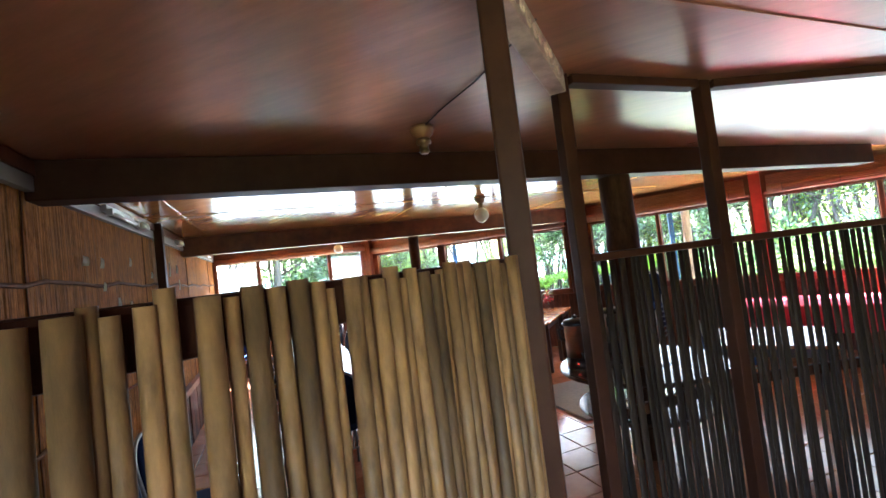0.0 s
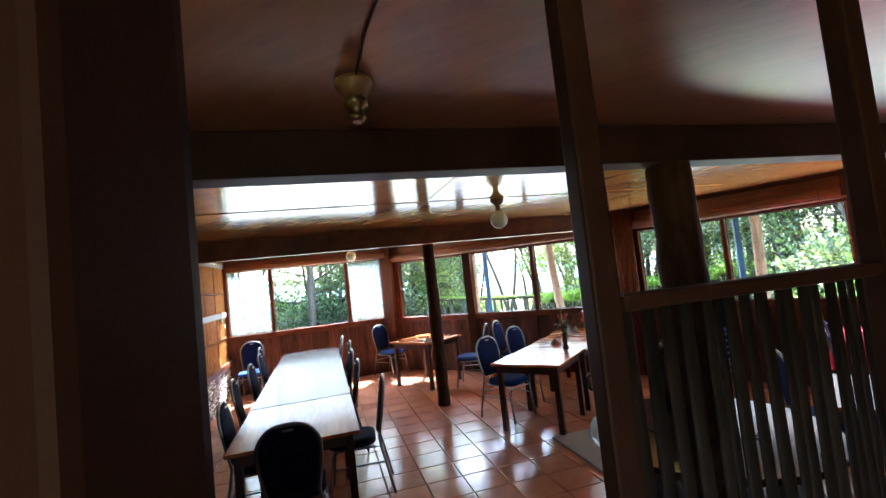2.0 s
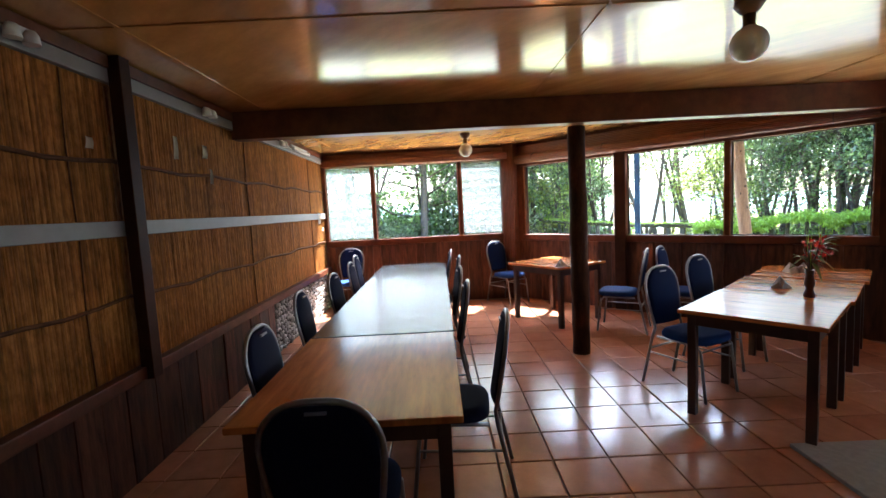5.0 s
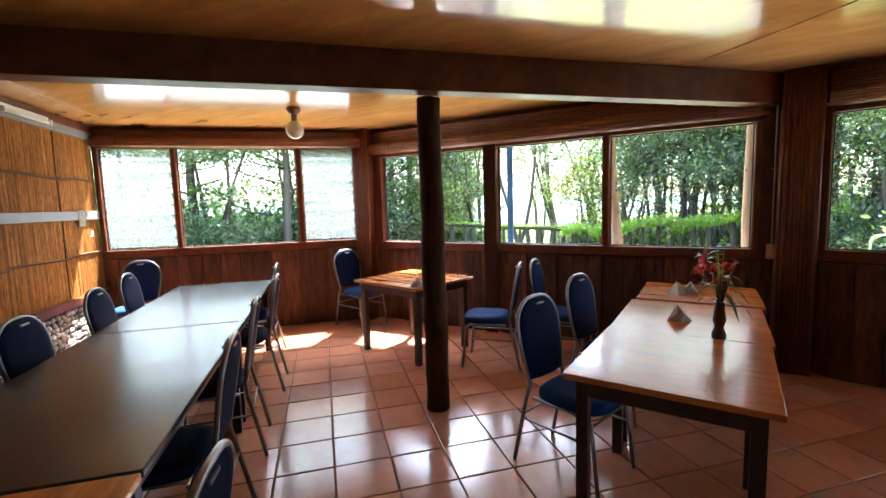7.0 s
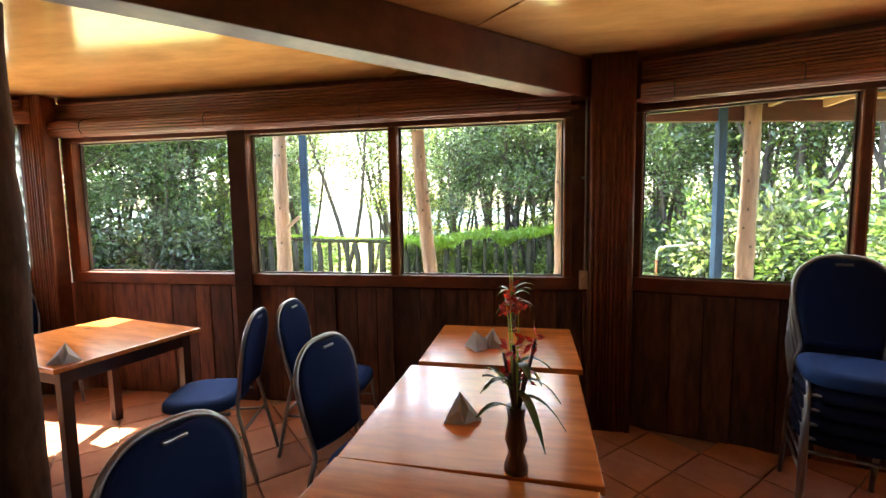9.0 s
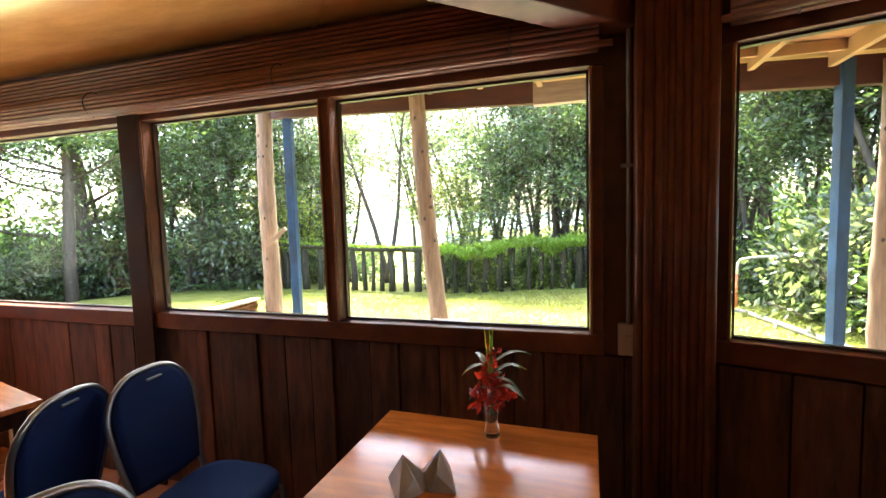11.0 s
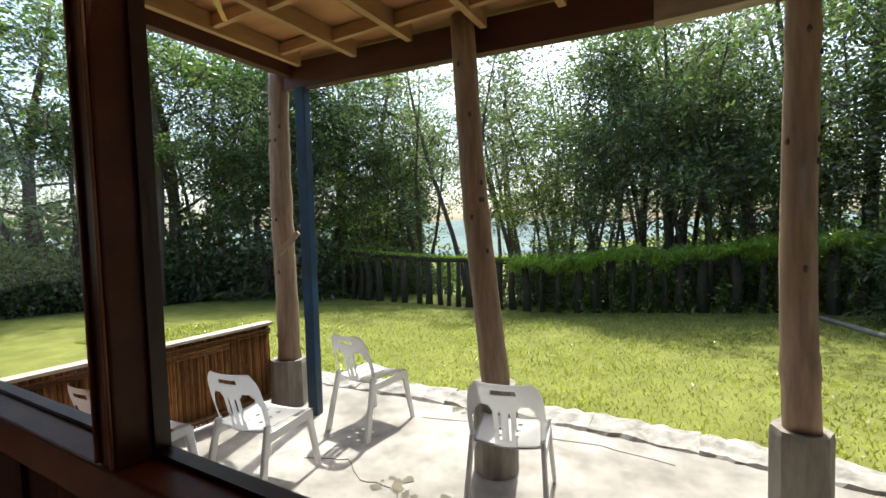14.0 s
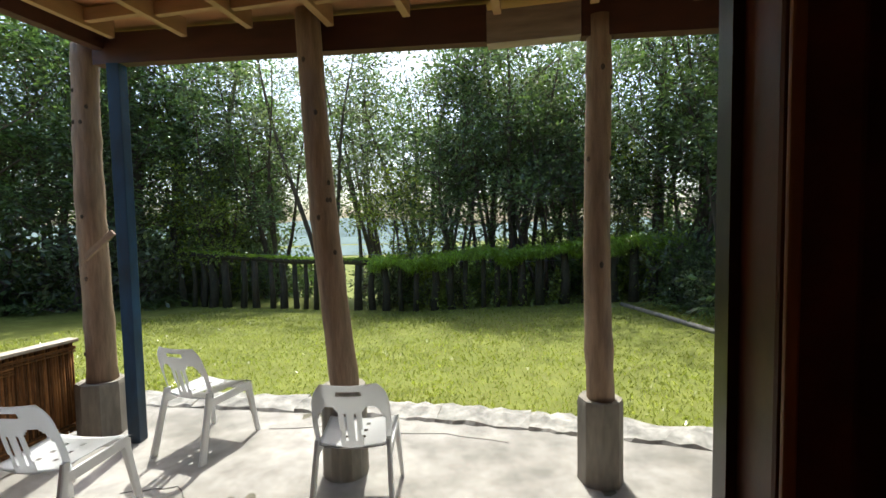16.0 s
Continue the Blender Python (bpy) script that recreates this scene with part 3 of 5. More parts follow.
    for s in (-1, 1):
        part("leg", tube(bmesh.new(), [(s * 0.185, -0.17, 0.41), (s * 0.185, 0.14, 0.41), (s * 0.19, 0.19, 0.38), (s * 0.20, 0.235, 0.0)], 0.011, 8), M_STEEL, c, "grey steel front leg")
    for y, z in ((0.19, 0.37), (-0.235, 0.30)):
        part("stretcher", tube(bmesh.new(), [(-0.187, y, z), (0.187, y, z)], 0.008, 6), M_STEEL, c)
    for s in (-1, 1):
        part("stretcher", tube(bmesh.new(), [(s * 0.188, -0.235, 0.27), (s * 0.193, 0.20, 0.27)], 0.007, 6), M_STEEL, c)
    # hand slot trim at the top of the back
    q = back_pt(0, 0.93)
    part("hand_slot", bx(-0.035, 0.035, q[1] - 0.026, q[1] + 0.026, q[2] - 0.006, q[2] + 0.006, bev=0.004), M_STEEL, pad, "chrome hand slot")
    return c


def chair_top(tx, ty, yaw):
    """Pose of a chair whose back's top stands over (tx, ty) and that faces the way yaw turns +y."""
    v = Matrix.Rotation(radians(yaw), 2) @ Vector((0, -0.29))
    return pose(tx - v.x, ty - v.y, 0, 0, 0, yaw)


CH_B = "blue padded stacking banquet chair with a grey steel frame"
CH_N = "dark navy padded stacking chair with grey steel frame"
blue = banquet_chair(CH_B, chair_top(-1.91, 6.10, -108), M_BLUE, M_BLUE_LIT)
navy = banquet_chair(CH_N, chair_top(-1.83, 2.87, 45), M_NAVY, None, "chairs round the long table")
for tx, ty, yaw in ((-1.85, 6.94, -105), (-2.43, 7.68, -88), (-2.47, 7.41, 104), (-5.04, 7.90, -100), (-6.70, 6.26, -135)):
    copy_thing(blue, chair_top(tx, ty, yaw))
for tx, ty, yaw in ((-2.92, 3.14, -45), (-3.71, 3.79, -42), (-4.35, 4.47, -48), (-5.0, 5.1, -45), (-5.66, 5.62, -45),
                    (-2.03, 4.13, 130), (-2.88, 4.78, 135), (-3.50, 5.38, 138), (-4.17, 6.10, 135), (-4.80, 6.62, 135)):
    copy_thing(navy, chair_top(tx, ty, yaw))
for tx, ty, yaw in ((-2.25, 1.60, -50), (-1.85, 1.22, -45)):
    copy_thing(blue, chair_top(tx, ty, yaw))
# stack of chairs by the east windows
for k in range(5):
    c = copy_thing(blue if k == 4 else navy, pose(0.60 - 0.006 * k, 7.44 - 0.018 * k, 0.076 * k, 0, 0, 160))
    tagged(c, "blue stacking chair in a stack by the windows" if k == 4 else "dark stacking chair in a stack by the windows", group="stacked chairs")

# ---- outside: ground, patio, garden ----
PZ = -0.12


def lawn_z(x, y):
    d = max(0.0, y - 11.6)
    z = -0.20 - 0.075 * min(d, 7.0)
    z += 0.07 * min(max(0.0, x + 4.0), 5.0) * min(1.0, d / 7.0)
    if d > 8.5:
        z -= 0.16 * min(d - 8.5, 60)
    if x > 3.0 and y > 6:
        z += 0.28 * min(x - 3.0, 4.0) * min(1.0, (y - 6) / 5)
    if x < -13:
        z -= 0.08 * min(-13 - x, 40)
    return z


def kerb_y(x):
    return 11.42 - 0.022 * (x + 2.0) ** 2


bm = bmesh.new()
xs = [-1500, -600, -250, -120, -70, -45, -32] + [i * 1.0 - 24 for i in range(42)] + [20, 24, 32, 45, 70, 120, 250, 600, 1500]
ys = [-1500, -500, -150, -60, -25, -12, -6, -2, 2, 5, 7] + [8 + i * 0.8 for i in range(20)] + [25, 27, 29, 32, 36, 42, 50, 62, 80, 110, 160, 260, 450, 800, 1500]
grid = [[bm.verts.new((x, y, lawn_z(x, y) + (0.025 * noise.noise((x * 0.7, y * 0.7, 3.0)) if abs(x) < 25 and 9 < y < 25 else 0))) for x in xs] for y in ys]
for j in range(len(ys) - 1):
    for i in range(len(xs) - 1):
        bm.faces.new((grid[j][i], grid[j][i + 1], grid[j + 1][i + 1], grid[j + 1][i])).smooth = True
structure("ground", bm, M_GRASS, "mown yellow-green lawn sloping down to the trees", "lawn")

# distant hills
M_HILL = material("distant_hill", (0.20, 0.26, 0.25), 1.0, grain=0.05, dark=0.8, spec=0.0)
bm = bmesh.new()
for dist, hgt, seed in ((260, 6, 1.0), (420, 16, 5.0), (700, 34, 9.0)):
    prev = None
    for k in range(81):
        a = radians(-80 + 160 * k / 80)
        x, y = dist * math.sin(a), dist * math.cos(a)
        h = -14 + hgt * (0.6 + 0.6 * noise.noise((k * 0.09, seed, 0.0)) + 0.15 * noise.noise((k * 0.4, seed, 2.0)))
        cur = [bm.verts.new((x * 0.9, y * 0.9, -16)), bm.verts.new((x, y, h)), bm.verts.new((x * 1.15, y * 1.15, -16))]
        if prev:
            for q in (0, 1):
                bm.faces.new((prev[q], cur[q], cur[q + 1], prev[q + 1])).smooth = True
        prev = cur
structure("backdrop", bm, M_HILL, "blue-green wooded hills far beyond the garden", "hills")

# patio slab with its kerb
bm = bmesh.new()
edge = [(-7.2 + 11.5 * k / 30, kerb_y(-7.2 + 11.5 * k / 30) - 0.14) for k in range(31)]
vs = [bm.verts.new((x, y, PZ)) for x, y in edge] + [bm.verts.new(v) for v in ((4.3, 7.2, PZ), (CC[0], 8.41, PZ), (-4.9, 8.41, PZ), (-7.2, 6.2, PZ))]
bm.faces.new(vs)
r = bmesh.ops.extrude_face_region(bm, geom=bm.faces[:])
bmesh.ops.translate(bm, vec=(0, 0, -0.35), verts=[v for v in r["geom"] if isinstance(v, bmesh.types.BMVert)])
patio = structure("patio", bm, M_CONC, "worn pale concrete patio slab with stains and cracks", "patio")
M_KERB = material("rough_kerb_stone", (0.48, 0.46, 0.42), 0.9, grain=9, bump=0.9, dark=0.35, rand=0.1, spots=(0.6, 0.6, 0.55))
rnd = random.Random(31)
x = -7.1
while x < 4.2:
    w = rnd.uniform(0.45, 1.0)
    y, y2 = kerb_y(x), kerb_y(x + w)
    L = math.hypot(w, y2 - y)
    bm = bmesh.new()
    n = 9
    top = []
    for i in range(n + 1):
        row = []
        for j, (yy, zz) in enumerate(((-0.22, -0.06), (-0.17, 0.02), (-0.02, 0.04), (0.12, 0.03), (0.17, -0.10))):
            row.append(bm.verts.new((L * i / n * 1.004, yy + rnd.uniform(-0.018, 0.018), zz + rnd.uniform(-0.014, 0.014))))
        top.append(row)
    for i in range(n):
        for j in range(4):
            bm.faces.new((top[i][j], top[i + 1][j], top[i + 1][j + 1], top[i][j + 1]))
    for i in (0, n):
        bm.faces.new(top[i])
    part("kerb_stone", bm, M_KERB, patio, "", along((x, y), (x + w, y2), PZ))
    x += w
# cracks and a stain on the slab
M_CRACK = material("crack", (0.10, 0.09, 0.08), 0.95, grain=20)
for pts in (((-3.3, 10.0), (-3.0, 10.1), (-2.75, 9.95), (-2.5, 9.98), (-2.35, 9.75)), ((-2.9, 10.9), (-2.5, 11.0), (-2.1, 10.95), (-1.5, 11.05), (-0.9, 10.98)), ((-3.6, 9.9), (-3.8, 10.15), (-4.0, 10.2))):
    bm = bmesh.new()
    fine = []
    for a, b in zip(pts, pts[1:]):
        for k in range(5):
            fine.append((a[0] + (b[0] - a[0]) * k / 5 + rnd.uniform(-0.015, 0.015), a[1] + (b[1] - a[1]) * k / 5 + rnd.uniform(-0.015, 0.015)))
    ws = [rnd.uniform(0.0015, 0.0055) for _ in fine]
    for (a, b), (w0, w1) in zip(zip(fine, fine[1:]), zip(ws, ws[1:])):
        box(bm, 0, math.hypot(b[0] - a[0], b[1] - a[1]), -w0, w1, 0.0, 0.004, m=along(a, b, PZ - 0.001))
    part("crack", bm, M_CRACK, patio)
M_STAIN = material("damp_moss_stain", (0.17, 0.155, 0.105), 0.9, grain=9, dark=0.4)
for cx, cy, rr, nb in ((-2.35, 9.95, 0.20, 22), (-1.95, 9.65, 0.14, 12), (-0.45, 10.35, 0.16, 12), (-2.6, 11.22, 0.14, 14)):
    bm = bmesh.new()
    for k in range(nb):
        a, d, s = rnd.uniform(0, 6.28), rr * rnd.random() ** 0.5, rnd.uniform(0.015, 0.05)
        c = (cx + 1.5 * d * math.cos(a), cy + d * math.sin(a))
        z = PZ + 0.001 + 0.0002 * k
        bm.faces.new([bm.verts.new((c[0] + s * rnd.uniform(0.5, 1.3) * math.cos(q), c[1] + s * rnd.uniform(0.5, 1.3) * math.sin(q), z)) for q in [6.28 * i / 9 for i in range(9)]])
    part("stain", bm, M_STAIN, patio, "dark mossy stain")


def garden_pole(x, y, zb, zt, r, blk, seed, lean=(0, 0), sides=8):
    rnd = random.Random(seed)
    b = thing("post_block", "weathered eight-sided concrete block under a patio post", "post base", pose(x, y, 0), "patio post blocks")
    bm = bmesh.new()
    prof = [(blk * 1.03, PZ - 0.02), (blk, PZ + 0.03), (blk * 0.99, zb - 0.03), (blk * 0.95, zb)]
    lathe(bm, prof, sides)
    for f in bm.faces:
        f.smooth = False
    part("block", bm, M_BLOCK, b)
    n = 22
    pts, rs = [], []
    for i in range(n + 1):
        f = i / n
        k = 1.0
        if rnd.random() < 0.22:
            k = 1.08
        pts.append((x + lean[0] * f + 0.012 * math.sin(f * 5 + seed), y + lean[1] * f + 0.01 * math.cos(f * 4 + seed), zb - 0.01 + (zt - zb + 0.01) * f))
        rs.append(r * (1.08 - 0.16 * f) * k * rnd.uniform(0.985, 1.015))
    p = tagged(part("patio_post", tube(bmesh.new(), pts, rs, 16), M_POLE), "debarked knotty round pole holding the patio roof", "post", "patio posts")
    for k in range(7):
        f = rnd.uniform(0.1, 0.95)
        i = int(f * n)
        a = rnd.uniform(3.4, 6.0)
        c = Vector(pts[i]) + Vector((math.cos(a), math.sin(a), 0)) * rs[i] * 0.96
        bm = bmesh.new()
        bmesh.ops.create_icosphere(bm, subdivisions=1, radius=0.014)
        bmesh.ops.scale(bm, vec=(1, 1, 1.5), verts=bm.verts[:])
        bmesh.ops.translate(bm, vec=c, verts=bm.verts[:])
        part("knot", bm, M_BARK, p)
    return p


garden_pole(-4.18, 10.65, 0.30, 2.86, 0.092, 0.168, 1, (0.04, 0))
garden_pole(-2.045, 10.46, 0.45, 2.82, 0.083, 0.145, 2, (-0.19, 0.02), 14)
garden_pole(-0.45, 10.64, 0.395, 2.66, 0.076, 0.135, 3, (-0.02, 0.0))
garden_pole(1.55, 10.55, 0.34, 2.62, 0.085, 0.150, 4)
for x, y in ((-3.776, 10.57), (1.27, 10.62)):
    b = tagged(part("blue_post", bx(-0.045, 0.045, -0.045, 0.045, PZ, 2.66, bev=0.006), M_BLUEP, None, "", pose(x, y, 0, 0, 0, 12)), "square steel-blue painted post with worn paint", "post", "blue posts")
# wooden peg on a pole
tagged(part("peg", bx(-0.022, 0.022, -0.012, 0.012, -0.15, 0.15, bev=0.004), M_POLE, None, "", pose(-3.97, 10.52, 1.36, 0, 50, 10)), "short split stake nailed aslant on a pole", "stake")

# patio roof: edge beam, rafters, purlins, plywood
roof = thing("patio_roof", "pine patio roof with rafters under orange plywood", "roof", kind="structure")
M_EDGE = material("dark_red_edge_beam", (0.10, 0.032, 0.022), 0.6, grain=6, bump=0.2, dark=0.6, scale=(0.6, 4, 4))


def sloped(x):
    return 2.605 - 0.0435 * (x + 2.0)


bm = bmesh.new()
for x0, x1 in ((-4.02, -1.11), (-0.56, 3.4)):
    vs = [bm.verts.new((x, y, sloped(x) + z)) for x in (x0, x1) for y in (10.60, 10.68) for z in (0, 0.22)]
    for f in ((0, 1, 3, 2), (4, 6, 7, 5), (0, 4, 5, 1), (2, 3, 7, 6), (0, 2, 6, 4), (1, 5, 7, 3)):
        bm.faces.new([vs[i] for i in f])
part("edge_beam", bm, M_EDGE, roof, "dark red stained edge beam")
M_SPLICE = material("pale_splice_board", (0.45, 0.36, 0.27), 0.7, grain=6, bump=0.15, scale=(0.6, 4, 4))
part("splice_board", bx(-1.109, -0.561, 10.59, 10.69, sloped(-0.8) - 0.005, sloped(-0.8) + 0.19, bev=0.004), M_SPLICE, roof, "pale grey board spliced into the beam")
part("edge_beam", bx(-3.98, -3.90, 8.45, 10.59, sloped(-3.9) + 0.10, sloped(-3.9) + 0.25, bev=0.005), M_EDGE, roof)
for k, x in enumerate((-3.72, -3.18, -2.64, -2.10, -1.58, -1.04, -0.50, 0.04, 0.60, 1.15, 1.70, 2.25, 2.80)):
    part("rafter", bx(x - 0.024, x + 0.024, 8.42, 10.50 + 0.05 * (k % 2), sloped(x) + 0.13, sloped(x) + 0.25, bev=0.004), M_RAFTER, roof)
xs_r = (-3.72, -3.18, -2.64, -2.10, -1.58, -1.04, -0.50, 0.04, 0.60, 1.15, 1.70, 2.25, 2.80)
for y in (8.95, 9.75, 10.30):
    for a, b in zip(xs_r, xs_r[1:]):
        z = sloped((a + b) / 2)
        part("purlin", bx(a + 0.025, b - 0.025, y - 0.02, y + 0.02, z + 0.165, z + 0.245, bev=0.003), M_RAFTER, roof)
bm = bmesh.new()
for x0 in [-4.05 + 1.2 * i for i in range(6)]:
    x1 = x0 + 1.194
    for y0, y1 in ((8.40, 9.60), (9.606, 10.95)):
        vs = [bm.verts.new((x, y, sloped(x) + 0.256 + z)) for x in (x0, x1) for y in (y0, y1) for z in (0, 0.012)]
        for f in ((0, 1, 3, 2), (4, 6, 7, 5), (0, 4, 5, 1), (2, 3, 7, 6), (0, 2, 6, 4), (1, 5, 7, 3)):
            bm.faces.new([vs[i] for i in f])
part("plywood", bm, M_PLY, roof, "orange plywood boards")
M_TIN = material("roof_sheet", (0.12, 0.12, 0.11), 0.6, grain=8, dark=0.7)
bm = bmesh.new()
vs = [bm.verts.new((x, y, sloped(x) + 0.30 + z)) for x in (-4.12, 3.5) for y in (8.2, 11.02) for z in (0, 0.03)]
for f in ((0, 1, 3, 2), (4, 6, 7, 5), (0, 4, 5, 1), (2, 3, 7, 6), (0, 2, 6, 4), (1, 5, 7, 3)):
    bm.faces.new([vs[i] for i in f])
part("roof_sheet", bm, M_TIN, roof)

# low reed wall at the side of the patio
M_CANE = material("patio_reed", (0.40, 0.19, 0.07), 0.6, grain=5, scale=(7, 7, 2.0), bump=0.4, dark=0.35, rand=0.55, spec=0.2)
m = along((-4.50, 8.75), (-4.37, 10.60), PZ)
sc = thing("reed_half_wall", "low patio wall of upright brown reeds with a pale cap", "low wall", m)
M_CAP = material("weathered_cap", (0.62, 0.55, 0.46), 0.7, grain=6, bump=0.3, scale=(0.6, 4, 4))
part("cap", bx(0, 1.86, -0.06, 0.05, 0.735, 0.76, bev=0.006), M_CAP, sc, "pale weathered timber cap")
part("back_panel", bx(0, 1.85, 0.0, 0.02, 0.06, 0.734), M_BATTEN, sc)
rnd = random.Random(77)
x = 0.01
while x < 1.84:
    rr = rnd.uniform(0.006, 0.011)
    part("reed", tube(bmesh.new(), [(x + rnd.uniform(-0.004, 0.004), -0.012, 0.03), (x + rnd.uniform(-0.004, 0.004), -0.012, 0.734)], rr, 5), M_CANE, sc)
    x += rr * 1.95
for z, a, b in ((0.665, 0.0, 1.85), (0.06, 0.0, 1.85), (0.61, 0.85, 1.45)):
    for q in range(3):
        part("cross_reed", tube(bmesh.new(), [(a, -0.03, z + q * 0.017), (b, -0.03, z + q * 0.017 + rnd.uniform(-0.006, 0.006))], 0.008, 6), M_CANE, sc)


# ---- plastic garden chairs ----
def plastic_chair(m):
    """One-piece garden chair; faces +y, base at the origin."""
    c = thing("garden_chair", "white one-piece plastic garden chair on the patio", "chair", m, "garden chairs")

    def back(u, v):
        w = 0.200 + 0.010 * math.sin(math.pi * min(1.0, v * 1.3))
        if v > 0.72:
            w -= 0.055 * ((v - 0.72) / 0.28) ** 2.2
        z = 0.40 + 0.38 * v
        y = -0.19 - 0.10 * v + 0.045 * u * u * (1.0 - 0.3 * v) - 0.0
        return u * w, y, z
    nu, nv = 40, 30
    bm = bmesh.new()
    g = [[bm.verts.new(back(-1 + 2 * i / nu, j / nv)) for i in range(nu + 1)] for j in range(nv + 1)]
    for j in range(nv):
        for i in range(nu):
            u, v = abs(-1 + 2 * (i + 0.5) / nu), (j + 0.5) / nv
            hole = (0.27 + 0.10 * abs(v - 0.25) < u < 0.83 and 0.04 < v < 0.68 - 1.4 * max(0, u - 0.62) ** 1.2 - 0.9 * max(0, 0.42 - u)) or (u < 0.34 and 0.84 < v < 0.91) or (0.08 < u < 0.16 and 0.14 < v < 0.58)
            if not hole:
                bm.faces.new((g[j][i], g[j][i + 1], g[j + 1][i + 1], g[j + 1][i])).smooth = True
    for v in [v for v in bm.verts if not v.link_faces]:
        bm.verts.remove(v)
    bmesh.ops.solidify(bm, geom=bm.faces[:], thickness=0.012)
    part("backrest", bm, M_WHITE, c)
    bm = bmesh.new()
    n = 16
    g = []
    for j in range(n + 1):
        v = j / n
        row = []
        for i in range(n + 1):
            u = -1 + 2 * i / n
            w = 0.185 + 0.025 * v
            z = 0.425 - 0.018 * (1 - u * u) * (1 - (v - 0.4) ** 2) - (0.035 * max(0, v - 0.85) / 0.15) + 0.005 * abs(u)
            row.append(bm.verts.new((u * w, -0.19 + 0.42 * v, z)))
        g.append(row)
    for j in range(n):
        for i in range(n):
            u, v = abs(-1 + 2 * (i + 0.5) / n), (j + 0.5) / n
            if 0.1 < u < 0.62 and 4 <= j <= 11 and j % 3 == 1 and i % 4 == 1:
                continue
            bm.faces.new((g[j][i], g[j][i + 1], g[j + 1][i + 1], g[j + 1][i])).smooth = True
    bmesh.ops.solidify(bm, geom=bm.faces[:], thickness=0.012)
    seat = part("seat", bm, M_WHITE, c)
    bm = bmesh.new()
    box(bm, -0.205, 0.205, 0.205, 0.222, 0.335, 0.388, bev=0.006)
    box(bm, -0.206, -0.190, -0.19, 0.204, 0.35, 0.408, bev=0.005)
    box(bm, 0.190, 0.206, -0.19, 0.204, 0.35, 0.408, bev=0.005)
    part("seat_rim", bm, M_WHITE, seat)
    for s in (-1, 1):
        # legs are tapered blades, the rear ones growing out of the sides of the back
        for yt, yb, zt, wt, wb in ((0.185, 0.245, 0.385, 0.028, 0.020), (-0.176, -0.285, 0.455, 0.022, 0.026)):
            bm = bmesh.new()
            rings = []
            for f in (0.0, 0.35, 0.7, 1.0):
                h = wt + (wb - wt) * f
                cx_, cy_, z = s * (0.190 + 0.028 * f), yt + (yb - yt) * f, zt * (1 - f)
                rings.append([bm.verts.new((cx_ + a * h * 0.55, cy_ + b * h, z)) for a, b in ((-1, -0.7), (-0.6, -1), (0.6, -1), (1, -0.7), (1, 0.7), (0.6, 1), (-0.6, 1), (-1, 0.7))])
            for p, q in zip(rings, rings[1:]):
                for k in range(8):
                    bm.faces.new((p[k], p[(k + 1) % 8], q[(k + 1) % 8], q[k]))
            bm.faces.new(rings[0])
            bm.faces.new(rings[-1][::-1])
            part("leg", bm, M_WHITE, c)
    return c


pc = plastic_chair(pose(-3.22, 10.66, PZ, 0, 0, -6))
for x, y, yaw in ((-3.31, 9.69, 8), (-1.83, 10.19, 12), (-3.84, 9.20, 4)):
    copy_thing(pc, pose(x, y, PZ, 0, 0, yaw))


# ---- plants ----
def leaf_material(name, base, trans=0.42, rand=0.65):
    m = material(name, base, 0.28, grain=11, rand=rand, island=True, dark=0.7, spec=0.9)
    n, l = m.node_tree.nodes, m.node_tree.links
    b, out = n["Principled BSDF"], n["Material Output"]
    src = b.inputs["Base Color"].links[0].from_socket
    tr, mix = n.new("ShaderNodeBsdfTranslucent"), n.new("ShaderNodeMixShader")
    gain = n.new("ShaderNodeMixRGB")
    gain.blend_type, gain.inputs[0].default_value, gain.inputs[2].default_value = "MULTIPLY", 1.0, (1.9, 2.1, 0.95, 1)
    l.new(src, gain.inputs[1])
    l.new(gain.outputs[0], tr.inputs[0])
    mix.inputs[0].default_value = trans
    l.new(b.outputs[0], mix.inputs[1])
    l.new(tr.outputs[0], mix.inputs[2])
    l.new(mix.outputs[0], out.inputs[0])
    return m


L_DARK = leaf_material("dark_leaf", (0.105, 0.155, 0.075))
L_MID = leaf_material("green_leaf", (0.125, 0.195, 0.07))
L_GREY = leaf_material("grey_green_leaf", (0.165, 0.20, 0.125))
L_YEL = leaf_material("yellow_green_leaf", (0.20, 0.25, 0.05))
L_FEATHER = leaf_material("feathery_leaf", (0.115, 0.185, 0.08))
L_GRASS = leaf_material("grass_blade", (0.265, 0.285, 0.07), 0.5, 0.35)
L_MOSS = leaf_material("bright_moss", (0.27, 0.40, 0.06), 0.45, 0.4)


